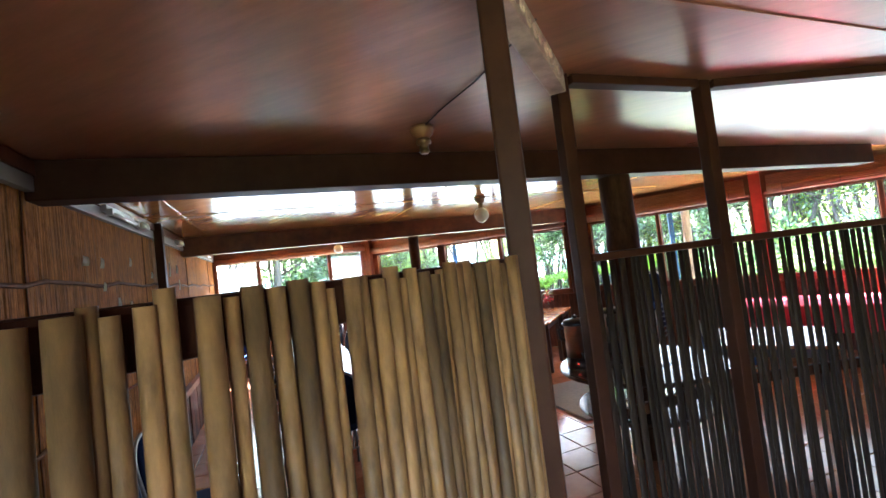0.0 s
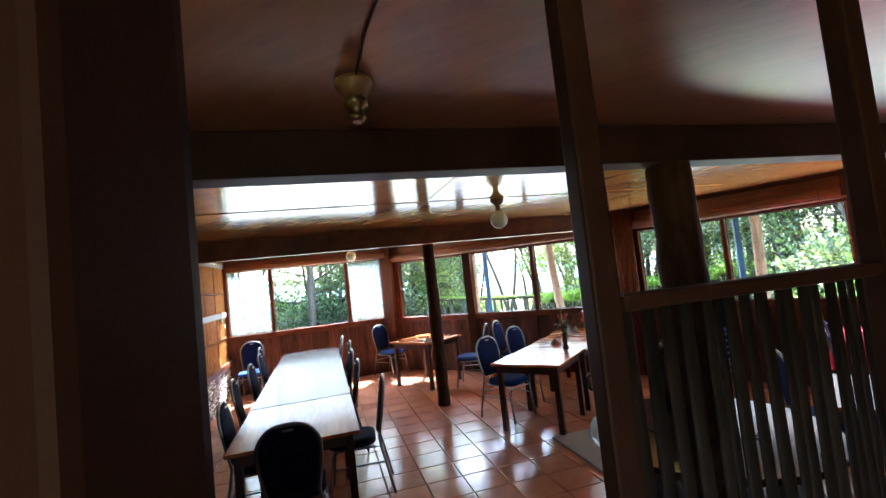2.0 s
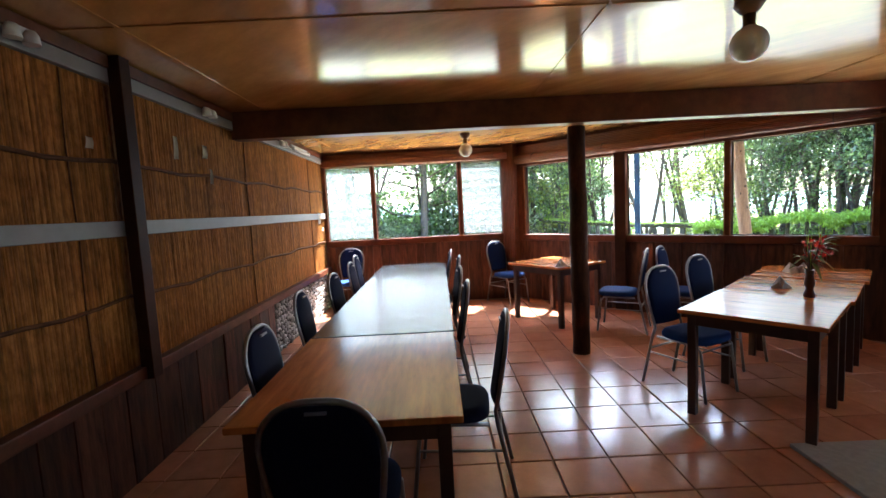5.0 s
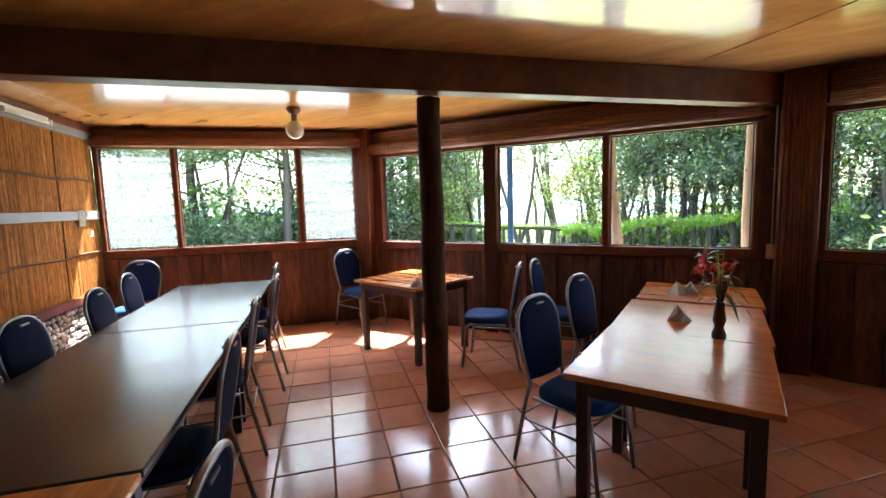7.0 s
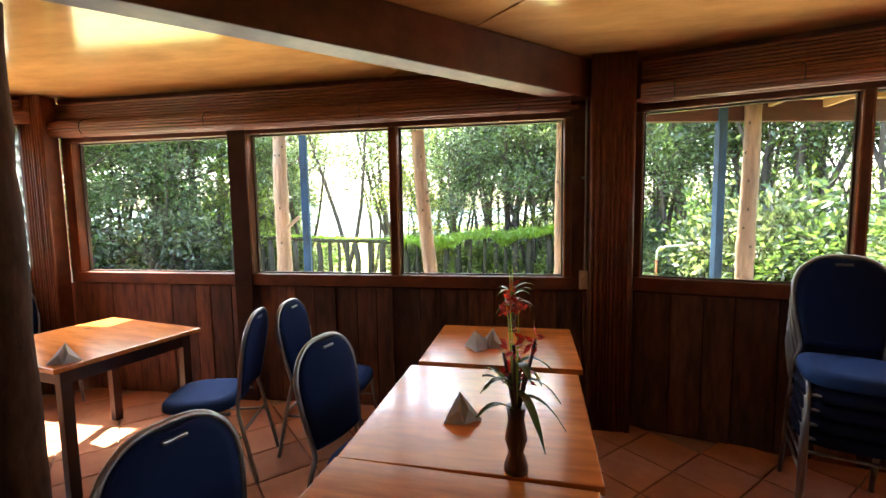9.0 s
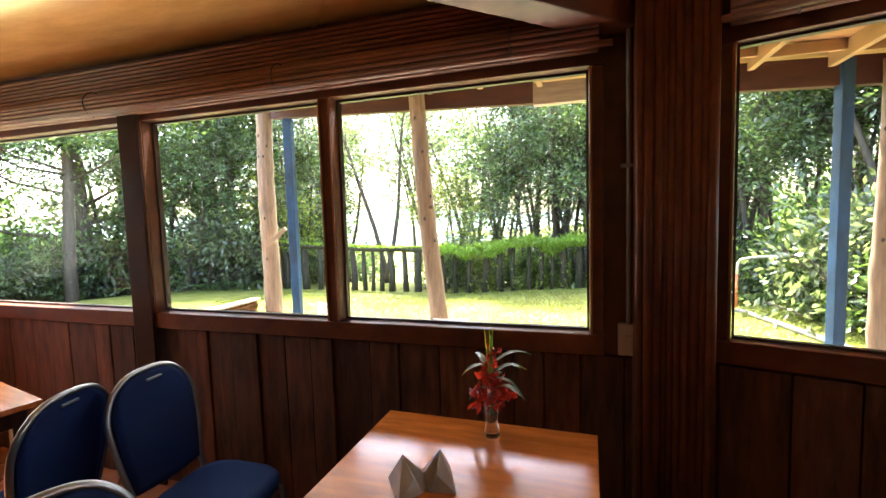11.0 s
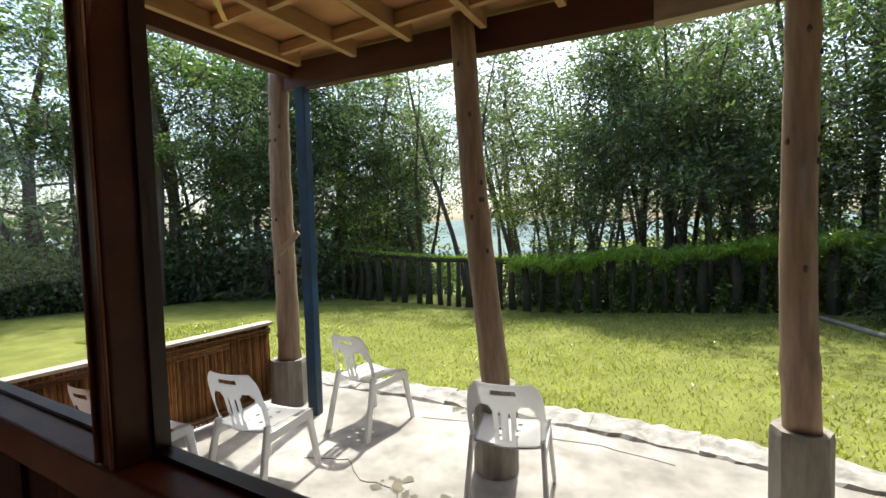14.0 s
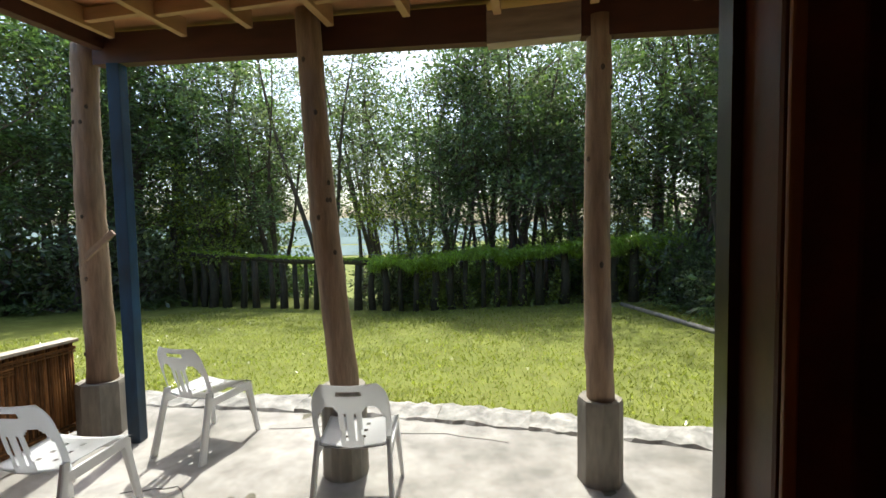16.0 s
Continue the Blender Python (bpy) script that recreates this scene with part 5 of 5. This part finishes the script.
for px_, py_ in ((-3.42, 2.37), (-4.55, 3.5), (-5.75, 4.7)):
    x = mx(px_, py_)
    t = thing("spotlight", "small white wall spotlight on the rail", "lamp", mM @ pose(x, 0.04, 2.40), "wall spotlights")
    part("base", bx(-0.05, 0.05, 0.001, 0.03, -0.03, 0.03, bev=0.006), M_WHITE, t)
    part("head", lathe(bmesh.new(), [(0.018, 0.0), (0.03, -0.02), (0.034, -0.06)], 12, (0.0, 0.055, 0.01)), M_WHITE, t)
    part("head", lathe(bmesh.new(), [(0.018, 0.0), (0.03, -0.02), (0.034, -0.06)], 12, (0.09, 0.055, 0.01)), M_WHITE, t)

# paper slips pinned on the reeds
M_PAPER = material("aged_paper", (0.62, 0.58, 0.46), 0.8, grain=6, dark=0.9)
for x_, y_, z, w, h in ((-2.55, 1.50, 2.02, 0.10, 0.06), (-2.75, 1.70, 2.02, 0.06, 0.07), (-3.20, 2.15, 2.06, 0.05, 0.07), (-3.66, 2.61, 1.97, 0.05, 0.06), (-2.76, 1.71, 1.86, 0.05, 0.06), (-2.95, 1.90, 1.72, 0.06, 0.12),
                        (-3.15, 2.10, 1.70, 0.06, 0.09), (-4.22, 3.17, 2.05, 0.05, 0.16), (-4.50, 3.45, 2.07, 0.07, 0.10), (-4.55, 3.50, 1.88, 0.04, 0.12), (-6.78, 5.73, 1.47, 0.12, 0.17), (-6.9, 5.85, 1.30, 0.05, 0.06)):
    x = mx(x_, y_)
    bm = bmesh.new()
    n = 4
    rows = [[bm.verts.new((x - w / 2 + w * i / n, 0.036 + 0.006 * math.sin(i * 1.4 + j), z - h / 2 + h * j / 3)) for i in range(n + 1)] for j in range(4)]
    for j in range(3):
        for i in range(n):
            bm.faces.new((rows[j][i], rows[j][i + 1], rows[j + 1][i + 1], rows[j + 1][i])).smooth = True
    bmesh.ops.solidify(bm, geom=bm.faces[:], thickness=0.0012)
    tagged(part("paper_note", bm, M_PAPER, None, "", mM), "small curled paper note pinned to the reed wall", "note", "paper notes")

# rolled bamboo blinds under the ceiling
def blind(name, m, x0, x1, z, r):
    t = thing("rolled_blind", "rolled-up brown bamboo blind over the windows", "blind", m, "rolled blinds")
    rnd = random.Random(int(x1 * 100))
    for k in range(15):
        a = 2 * math.pi * k / 15
        part("cane", tube(bmesh.new(), [(x0, -0.075 + r * math.cos(a), z + r * math.sin(a)), ((x0 + x1) / 2, -0.075 + r * math.cos(a) + rnd.uniform(-0.004, 0.004), z + r * math.sin(a) - 0.012), (x1, -0.075 + r * math.cos(a), z + r * math.sin(a))], 0.012, 6), M_BLIND, t)
    part("core", tube(bmesh.new(), [(x0 + 0.005, -0.075, z), ((x0 + x1) / 2, -0.075, z - 0.012), (x1 - 0.005, -0.075, z)], r, 12), M_BLIND, t)
    # flat hanging flap behind the roll
    for q in range(7):
        zz = z + r + 0.016 + q * 0.022
        if zz < CEIL - 0.03:
            part("cane", tube(bmesh.new(), [(x0, -0.05, zz), (x1, -0.05, zz)], 0.011, 6), M_BLIND, t)
    part("bottom_bar", tube(bmesh.new(), [(x0 - 0.03, -0.11, z - r * 0.9), (x1 + 0.05, -0.11, z - r * 0.9)], 0.014, 8), M_BLIND, t)
    for f in (0.08, 0.35, 0.65, 0.92):
        x = x0 + (x1 - x0) * f
        ring = [(x, -0.075 + (r + 0.016) * math.cos(a), z + (r + 0.016) * math.sin(a)) for a in [2 * math.pi * i / 14 for i in range(15)]]
        part("cord", tube(bmesh.new(), ring, 0.003, 4, False), M_CORD, t)
    return t


blind("b", mB, 0.05, 4.22, 2.235, 0.055)
blind("a", mA, 0.06, 3.02, 2.325, 0.045)
blind("c", mC, 0.20, 2.54, 2.24, 0.05)
blind("c2", mC, 2.80, 5.0, 2.24, 0.05)

# switch box and conduit by the corner post
M_SWITCH = material("cream_switch", (0.50, 0.36, 0.26), 0.45, grain=5, dark=0.9)
t = thing("switch_box", "cream wall switch box with a grey conduit above", "switch", mB)
plate = part("box", bx(4.295, 4.37, -0.055, -0.02, 0.96, 1.09, bev=0.006), M_SWITCH, t)
part("rocker", bx(4.318, 4.347, -0.062, -0.054, 1.00, 1.045, bev=0.002), M_SWITCH, plate)
part("conduit", tube(bmesh.new(), [(4.335, -0.035, 1.09), (4.335, -0.035, 1.7), (4.332, -0.04, 2.25), (4.35, -0.05, 2.36), (4.41, -0.055, 2.46)], 0.010, 8), M_GREYRAIL, t)
part("clip", bx(4.305, 4.365, -0.05, -0.022, 1.72, 1.735), M_GREYRAIL, t)

# ---- vases, flowers and napkins ----
M_VASE = material("clear_vase_glass", (0.85, 0.88, 0.86), 0.05, grain=3, dark=0.97)
M_VASE.node_tree.nodes["Principled BSDF"].inputs["Transmission Weight"].default_value = 0.9
M_WOODV = material("dark_turned_vase", (0.10, 0.035, 0.018), 0.3, grain=8, dark=0.6)
M_PETAL = leaf_material("red_petal", (0.46, 0.03, 0.025), 0.3, 0.3)
M_NAPKIN = material("white_napkin", (0.72, 0.70, 0.68), 0.8, grain=40, dark=0.92)


def bouquet(x, y, z, glassy, seed, h):
    rnd = random.Random(seed)
    t = thing("flower_vase", "clear glass vase with red flowers and long leaves" if glassy else "dark turned vase with red flowers and long leaves", "vase", pose(x, y, z), "table vases")
    prof = [(0.026, 0.0), (0.03, 0.01), (0.022, 0.05), (0.024, h * 0.6), (0.032, h)] if glassy else [(0.035, 0.0), (0.036, 0.02), (0.022, 0.06), (0.034, 0.10), (0.024, h * 0.8), (0.03, h)]
    part("vase", lathe(bmesh.new(), prof, 20), M_VASE if glassy else M_WOODV, t)
    if glassy:
        # a tall spike of red blooms over a low ring of them
        stem = part("stem", tube(bmesh.new(), [(0, 0, h - 0.05), (0.006, 0, h + 0.1), (0.0, 0.004, h + 0.24)], 0.004, 5), L_MID, t)
        for k in range(5):
            c = Vector((rnd.uniform(-0.01, 0.01), rnd.uniform(-0.01, 0.01), h + 0.05 + 0.032 * k))
            part("flower", leaf_mesh("flower", [c + Vector((rnd.gauss(0, 0.006), rnd.gauss(0, 0.006), rnd.gauss(0, 0.006))) for _ in range(14)], 0.055 - 0.007 * k, M_PETAL, seed * 10 + k, 0.0, 0.6, -0.4), None, stem, "red flower")
        for k in range(7):
            a = 6.28 * k / 7
            c = Vector((0.055 * math.cos(a), 0.055 * math.sin(a), h + 0.01 + rnd.uniform(0, 0.02)))
            part("flower", leaf_mesh("flower", [c + Vector((rnd.gauss(0, 0.01), rnd.gauss(0, 0.01), rnd.gauss(0, 0.008))) for _ in range(22)], 0.04, M_PETAL, seed * 20 + k, 0.0, 0.35), None, stem, "red flower")
    else:
        for k in range(8):
            a, ln = rnd.uniform(0, 6.28), rnd.uniform(0.10, 0.24)
            tip = Vector((math.cos(a) * ln * 0.25, math.sin(a) * ln * 0.25, h + ln * 0.9))
            stem = part("stem", tube(bmesh.new(), [(0, 0, h - 0.05), (tip.x * 0.6, tip.y * 0.6, h + ln * 0.45), tuple(tip)], 0.005, 5), M_WOODV, t)
            if k < 5:
                pts = [tip + Vector((rnd.gauss(0, 0.008), rnd.gauss(0, 0.008), rnd.gauss(0, 0.012))) for _ in range(12)]
                part("flower", leaf_mesh("flower", pts, 0.035, M_PETAL, seed * 10 + k, 0.0, 0.4), None, stem, "small dark red flower")
    for k in range(11):
        a, ln = rnd.uniform(0, 6.28), rnd.uniform(0.10, 0.17)
        bm = bmesh.new()
        rows = []
        up = rnd.uniform(0.3, 1.3)
        base = rnd.uniform(0.0, 0.16) - 0.02
        for i in range(7):
            f = i / 6
            c = Vector((math.cos(a) * ln * f, math.sin(a) * ln * f, h + base + ln * up * f - ln * 1.1 * f * f * (1.2 - up * 0.5)))
            s = Vector((-math.sin(a), math.cos(a), 0)) * 0.014 * math.sin(math.pi * (f * 0.9 + 0.08))
            rows.append((bm.verts.new(c + s), bm.verts.new(c + Vector((0, 0, -0.004))), bm.verts.new(c - s)))
        for p, q in zip(rows, rows[1:]):
            bm.faces.new((p[0], p[1], q[1], q[0])).smooth = True
            bm.faces.new((p[1], p[2], q[2], q[1])).smooth = True
        part("leaf", bm, L_DARK, t)
    bm = bmesh.new()
    for k in range(3):
        a = rnd.uniform(0, 6.28)
        bm.faces.new([bm.verts.new(v) for v in ((-0.006, 0, h), (0.006, 0, h), (0.03 * math.cos(a), 0.03 * math.sin(a), h + 0.32))])
    part("blade", bm, L_YEL, t)
    return t


bouquet(-0.955, 6.36, 0.742, False, 2, 0.20)
bouquet(-1.0, 7.86, 0.747, True, 5, 0.13)


def napkin(x, y, z, yaw):
    bm = bmesh.new()
    a, b, c, d, e = (bm.verts.new(v) for v in ((-0.075, -0.05, 0), (0.075, -0.05, 0), (0.0, 0.065, 0), (0.0, 0.0, 0.095), (0.0, -0.075, 0.0)))
    f = bm.verts.new((-0.02, -0.062, 0.05))
    g_ = bm.verts.new((0.02, -0.062, 0.05))
    for q in ((a, f, d), (f, e, d), (e, g_, d), (g_, b, d), (b, c, d), (c, a, d), (a, e, f), (e, b, g_)):
        bm.faces.new(q)
    bmesh.ops.solidify(bm, geom=bm.faces[:], thickness=0.003)
    tagged(part("napkin", bm, M_NAPKIN, None, "", pose(x, y, z + 0.003, 0, 0, yaw)), "folded white cloth napkin standing on the table", "napkin", "napkins")


napkin(-1.17, 6.68, 0.742, 20)
napkin(-1.10, 7.56, 0.747, -10)
napkin(-1.20, 7.50, 0.747, 70)
napkin(-3.33, 6.98, 0.755, 40)

# ---- round table about the trunk post, with urns ----
M_DARKTOP = material("dark_polished_top", (0.05, 0.03, 0.022), 0.18, grain=6, dark=0.7, coat=0.4)
cx, cy = 0.465, 3.89
t = thing("round_table", "round dark polished table built about the trunk post", "table", pose(cx, cy, 0))
for nm, r1, z0, z1 in (("tabletop", 0.64, 0.715, 0.75), ("shelf", 0.52, 0.40, 0.43)):
    bm = bmesh.new()
    n = 40
    ring = []
    for r_, z in ((0.15, z0), (r1 - 0.006, z0), (r1, z0 + 0.008), (r1, z1 - 0.008), (r1 - 0.006, z1), (0.15, z1)):
        ring.append([bm.verts.new((r_ * math.cos(2 * math.pi * k / n), r_ * math.sin(2 * math.pi * k / n), z)) for k in range(n)])
    for p, q in zip(ring, ring[1:] + ring[:1]):
        for k in range(n):
            bm.faces.new((p[k], p[(k + 1) % n], q[(k + 1) % n], q[k]))
    part(nm, bm, M_DARKTOP, t)
for k in range(4):
    a = radians(45 + 90 * k)
    part("leg", bx(-0.025, 0.025, -0.025, 0.025, 0, 0.714, m=pose(0.44 * math.cos(a), 0.44 * math.sin(a), 0)), M_LEG, t)
M_URN = material("brushed_urn_steel", (0.55, 0.54, 0.53), 0.34, metal=1.0, grain=40, dark=0.85, scale=(1, 1, 12))
M_BLACK = material("black_plastic", (0.012, 0.012, 0.013), 0.35, grain=20)
M_LED = bpy.data.materials.new("red_pilot_light")
M_LED.use_nodes = True
M_LED.node_tree.nodes["Principled BSDF"].inputs["Base Color"].default_value = (0.8, 0.05, 0.02, 1)
M_LED.node_tree.nodes["Principled BSDF"].inputs["Emission Color"].default_value = (1.0, 0.06, 0.02, 1)
M_LED.node_tree.nodes["Principled BSDF"].inputs["Emission Strength"].default_value = 0.03
for x, y, yaw, s in ((0.01, 3.79, 200, 1.0), (0.28, 4.36, 250, 1.0)):
    u = thing("hot_water_urn", "steel hot water urn with black base and lid", "urn", pose(x, y, 0.75, 0, 0, yaw) @ Matrix.Diagonal((s, s, 1.12 * s, 1)), "hot water urns")
    part("base", lathe(bmesh.new(), [(0.105, 0.0), (0.108, 0.01), (0.105, 0.075)], 28), M_BLACK, u, "black plastic base")
    part("body", lathe(bmesh.new(), [(0.10, 0.075), (0.10, 0.31), (0.104, 0.315)], 28), M_URN, u)
    part("lid", lathe(bmesh.new(), [(0.112, 0.315), (0.114, 0.33), (0.09, 0.35), (0.03, 0.36)], 28), M_BLACK, u, "black lid")
    part("knob", lathe(bmesh.new(), [(0.015, 0.36), (0.02, 0.375), (0.012, 0.385)], 12), M_BLACK, u)
    for q in (0.0, math.pi):
        part("handle", tube(bmesh.new(), [(0.1 * math.cos(q), 0.1 * math.sin(q), 0.30), (0.145 * math.cos(q), 0.145 * math.sin(q), 0.285), (0.14 * math.cos(q), 0.14 * math.sin(q), 0.22), (0.1 * math.cos(q), 0.1 * math.sin(q), 0.20)], 0.011, 8), M_BLACK, u, "black side handle")
    part("tap", tube(bmesh.new(), [(0, 0.10, 0.11), (0, 0.145, 0.11), (0, 0.15, 0.075)], 0.01, 8), M_BLACK, u)
    part("pilot_light", bx(0.03, 0.045, 0.099, 0.109, 0.035, 0.043), M_LED, u, "small lit red pilot light")
tagged(part("power_cord", tube(bmesh.new(), [(0.12, 3.84, 0.757), (0.30, 3.72, 0.757), (0.52, 3.70, 0.757), (0.75, 3.82, 0.757)], 0.005, 6), M_CORD), "black power cord lying on the round table", "cord")

# grey mat by the round table
M_MAT = material("grey_floor_mat", (0.33, 0.33, 0.32), 0.8, grain=30, bump=0.3, dark=0.8)
tagged(part("floor_mat", bx(0.0, 1.22, 0.0, 0.95, 0.003, 0.028, bev=0.006), M_MAT, None, "", along((-0.95, 5.42), (-0.12, 4.55))), "thick grey mat on the tiled floor", "mat")

# tables beyond the slatted screen, one under a red cloth
M_CLOTH = material("red_tablecloth", (0.80, 0.04, 0.09), 0.7, grain=60, bump=0.2, dark=0.85)
table("dining_table", TABLE_L, 2.42, 6.74, 1.5, 0.9, 0.75, -16)
bm = bmesh.new()
n = 40
top, hem = [], []
for k in range(n):
    a = 2 * math.pi * k / n
    ca, sa = math.cos(a), math.sin(a)
    e = 0.28
    top.append((0.463 * math.copysign(abs(ca) ** e, ca), 0.463 * math.copysign(abs(sa) ** e, sa)))
rings = [[bm.verts.new((x * s, y * s, z)) for x, y in top] for s, z in ((1.0, 0.762), (1.012, 0.755), (1.02, 0.65))]
rings.append([bm.verts.new((x * (1.03 + 0.03 * math.sin(k * 1.9)), y * (1.03 + 0.03 * math.sin(k * 1.9)), 0.46 + 0.02 * math.sin(k * 0.8))) for k, (x, y) in enumerate(top)])
for p, q in zip(rings, rings[1:]):
    for k in range(n):
        bm.faces.new((p[k], p[(k + 1) % n], q[(k + 1) % n], q[k])).smooth = True
bm.faces.new(rings[0])
bmesh.ops.recalc_face_normals(bm, faces=bm.faces)
bmesh.ops.solidify(bm, geom=bm.faces[:], thickness=0.002)
tagged(part("tablecloth", bm, M_CLOTH, None, "", pose(2.42, 6.74, 0, 0, 0, -16) @ Matrix.Diagonal((1.65, 1, 1, 1))), "red tablecloth draped over a square table", "tablecloth")
table("dining_table", TABLE_L, 1.55, 4.75, 0.85, 0.85, 0.75, -10)
for tx, ty, yaw in ((1.55, 6.60, -100), (0.98, 5.1, -80)):
    copy_thing(blue, chair_top(tx, ty, yaw))

# joint strips of the ceiling panels
for d, wood in ((-6.1, M_CEIL), (-0.8, M_CEIL2)):
    c = -d * R2
    tagged(part("ceiling_joint", bx(-0.9, 5.6, c - 0.012, c + 0.012, CEIL - 0.006, CEIL - 0.001), wood, None, "", Matrix.Rotation(radians(45), 4, "Z")), "thin joint strip between the ceiling panels", "trim", kind="structure")
for u in (-0.4, 2.05, 4.5):
    tagged(part("ceiling_joint", bx(u - 0.012, u + 0.012, 2.47, 8.6, CEIL - 0.006, CEIL - 0.0015), M_CEIL, None, "", Matrix.Rotation(radians(45), 4, "Z")), "thin joint strip between the ceiling panels", "trim", kind="structure")

# ---- pieces: pebbles and floor tiles ----
rnd = random.Random(61)
PEB = []
for k in range(6):
    bm = bmesh.new()
    bmesh.ops.create_icosphere(bm, subdivisions=2, radius=1.0)
    bmesh.ops.scale(bm, vec=(1.0, 0.55, rnd.uniform(0.6, 0.9)), verts=bm.verts[:])
    for v in bm.verts:
        v.co *= 1 + 0.12 * noise.noise(v.co * 1.3 + Vector((k * 5.0, 0, 0)))
    for f in bm.faces:
        f.smooth = True
    PEB.append(mesh_of("pebble", bm, M_PEBBLE))
M_PEBBLE1 = material("river_pebble_single", (0.44, 0.41, 0.37), 0.6, grain=2.2, bump=0.2, dark=0.7, rand=0.5)
for me in PEB:
    me.materials[0] = M_PEBBLE1
z, row = 0.03, 0
while z < 0.57:
    x = 0.03 + 0.03 * (row % 2)
    while x < px0 - 0.05:
        s = rnd.uniform(0.030, 0.044)
        part("pebble", PEB[rnd.randrange(6)], None, wM, "", pose(x, 0.012, z + rnd.uniform(-0.012, 0.012), rnd.uniform(-15, 15), rnd.uniform(-40, 40), 0) @ Matrix.Diagonal((s * 1.1, s * 0.95, s, 1)))
        x += s * 2.05
    z += 0.056
    row += 1

T = 0.33
U0, V0 = 2.079, -5.827


def inside(x, y, pad=0.0):
    n = len(PLAN)
    for i in range(n):
        (x0, y0), (x1, y1) = PLAN[i], PLAN[(i + 1) % n]
        L = math.hypot(x1 - x0, y1 - y0)
        if ((x1 - x0) * (y - y0) - (y1 - y0) * (x - x0)) / L > -pad:
            return False
    return True


def tile_mesh(bm, cx, cy, z):
    h, b = T / 2 - 0.004, 0.004
    lo = [bm.verts.new((cx + sx * h, cy + sy * h, z - 0.012)) for sx, sy in ((-1, -1), (1, -1), (1, 1), (-1, 1))]
    mid = [bm.verts.new((cx + sx * h, cy + sy * h, z - 0.003)) for sx, sy in ((-1, -1), (1, -1), (1, 1), (-1, 1))]
    hi = [bm.verts.new((cx + sx * (h - b), cy + sy * (h - b), z)) for sx, sy in ((-1, -1), (1, -1), (1, 1), (-1, 1))]
    bm.faces.new(hi)
    for a, c in ((lo, mid), (mid, hi)):
        for k in range(4):
            bm.faces.new((a[k], a[(k + 1) % 4], c[(k + 1) % 4], c[k]))


bm = bmesh.new()
tile_mesh(bm, 0, 0, 0)
TILE = mesh_of("tile", bm, M_TILE)
near, rest = [], []
for i in range(-40, 40):
    for j in range(-40, 40):
        u, v = U0 + (i + 0.5) * T, V0 + (j + 0.5) * T
        x, y = (u + v) * R2, (u - v) * R2
        if inside(x, y, 0.0):
            ((near if -4.6 < x < 0.2 and 3.6 < y < 8.2 else rest)).append((x, y))
near.sort(key=lambda p: abs(p[0] + 2.0) + abs(p[1] - 5.6))
rest += near[300:]
rnd = random.Random(71)
for x, y in near[:300]:
    part("tile", TILE, None, floor, "", pose(x, y, rnd.uniform(-0.0008, 0.0008), rnd.uniform(-0.12, 0.12), rnd.uniform(-0.12, 0.12), 45 + rnd.choice((0, 90, 180, 270))))
verts, faces = [], []
h = T / 2 - 0.004
M_TILE2 = material("terracotta_tile_joined", (0.48, 0.215, 0.12), 0.17, grain=9, bump=0.06, dark=0.8, rand=0.12, island=True, spec=0.6)
for x, y in rest:
    b = len(verts)
    for zz, hh_ in ((-0.012, h), (-0.003, h), (0.0, h - 0.004)):
        for sx, sy in ((-1, -1), (1, -1), (1, 1), (-1, 1)):
            verts.append((x + (sx - sy) * hh_ * R2, y + (sx + sy) * hh_ * R2, zz))
    faces.append((b + 8, b + 9, b + 10, b + 11))
    for k in range(4):
        faces += [(b + k, b + (k + 1) % 4, b + 4 + (k + 1) % 4, b + 4 + k), (b + 4 + k, b + 4 + (k + 1) % 4, b + 8 + (k + 1) % 4, b + 8 + k)]
me = bpy.data.meshes.new("tiles")
me.from_pydata(verts, [], faces)
me.materials.append(M_TILE2)
tagged(part("tiles", me, None, floor, "terracotta floor tiles"), kind="stuff")
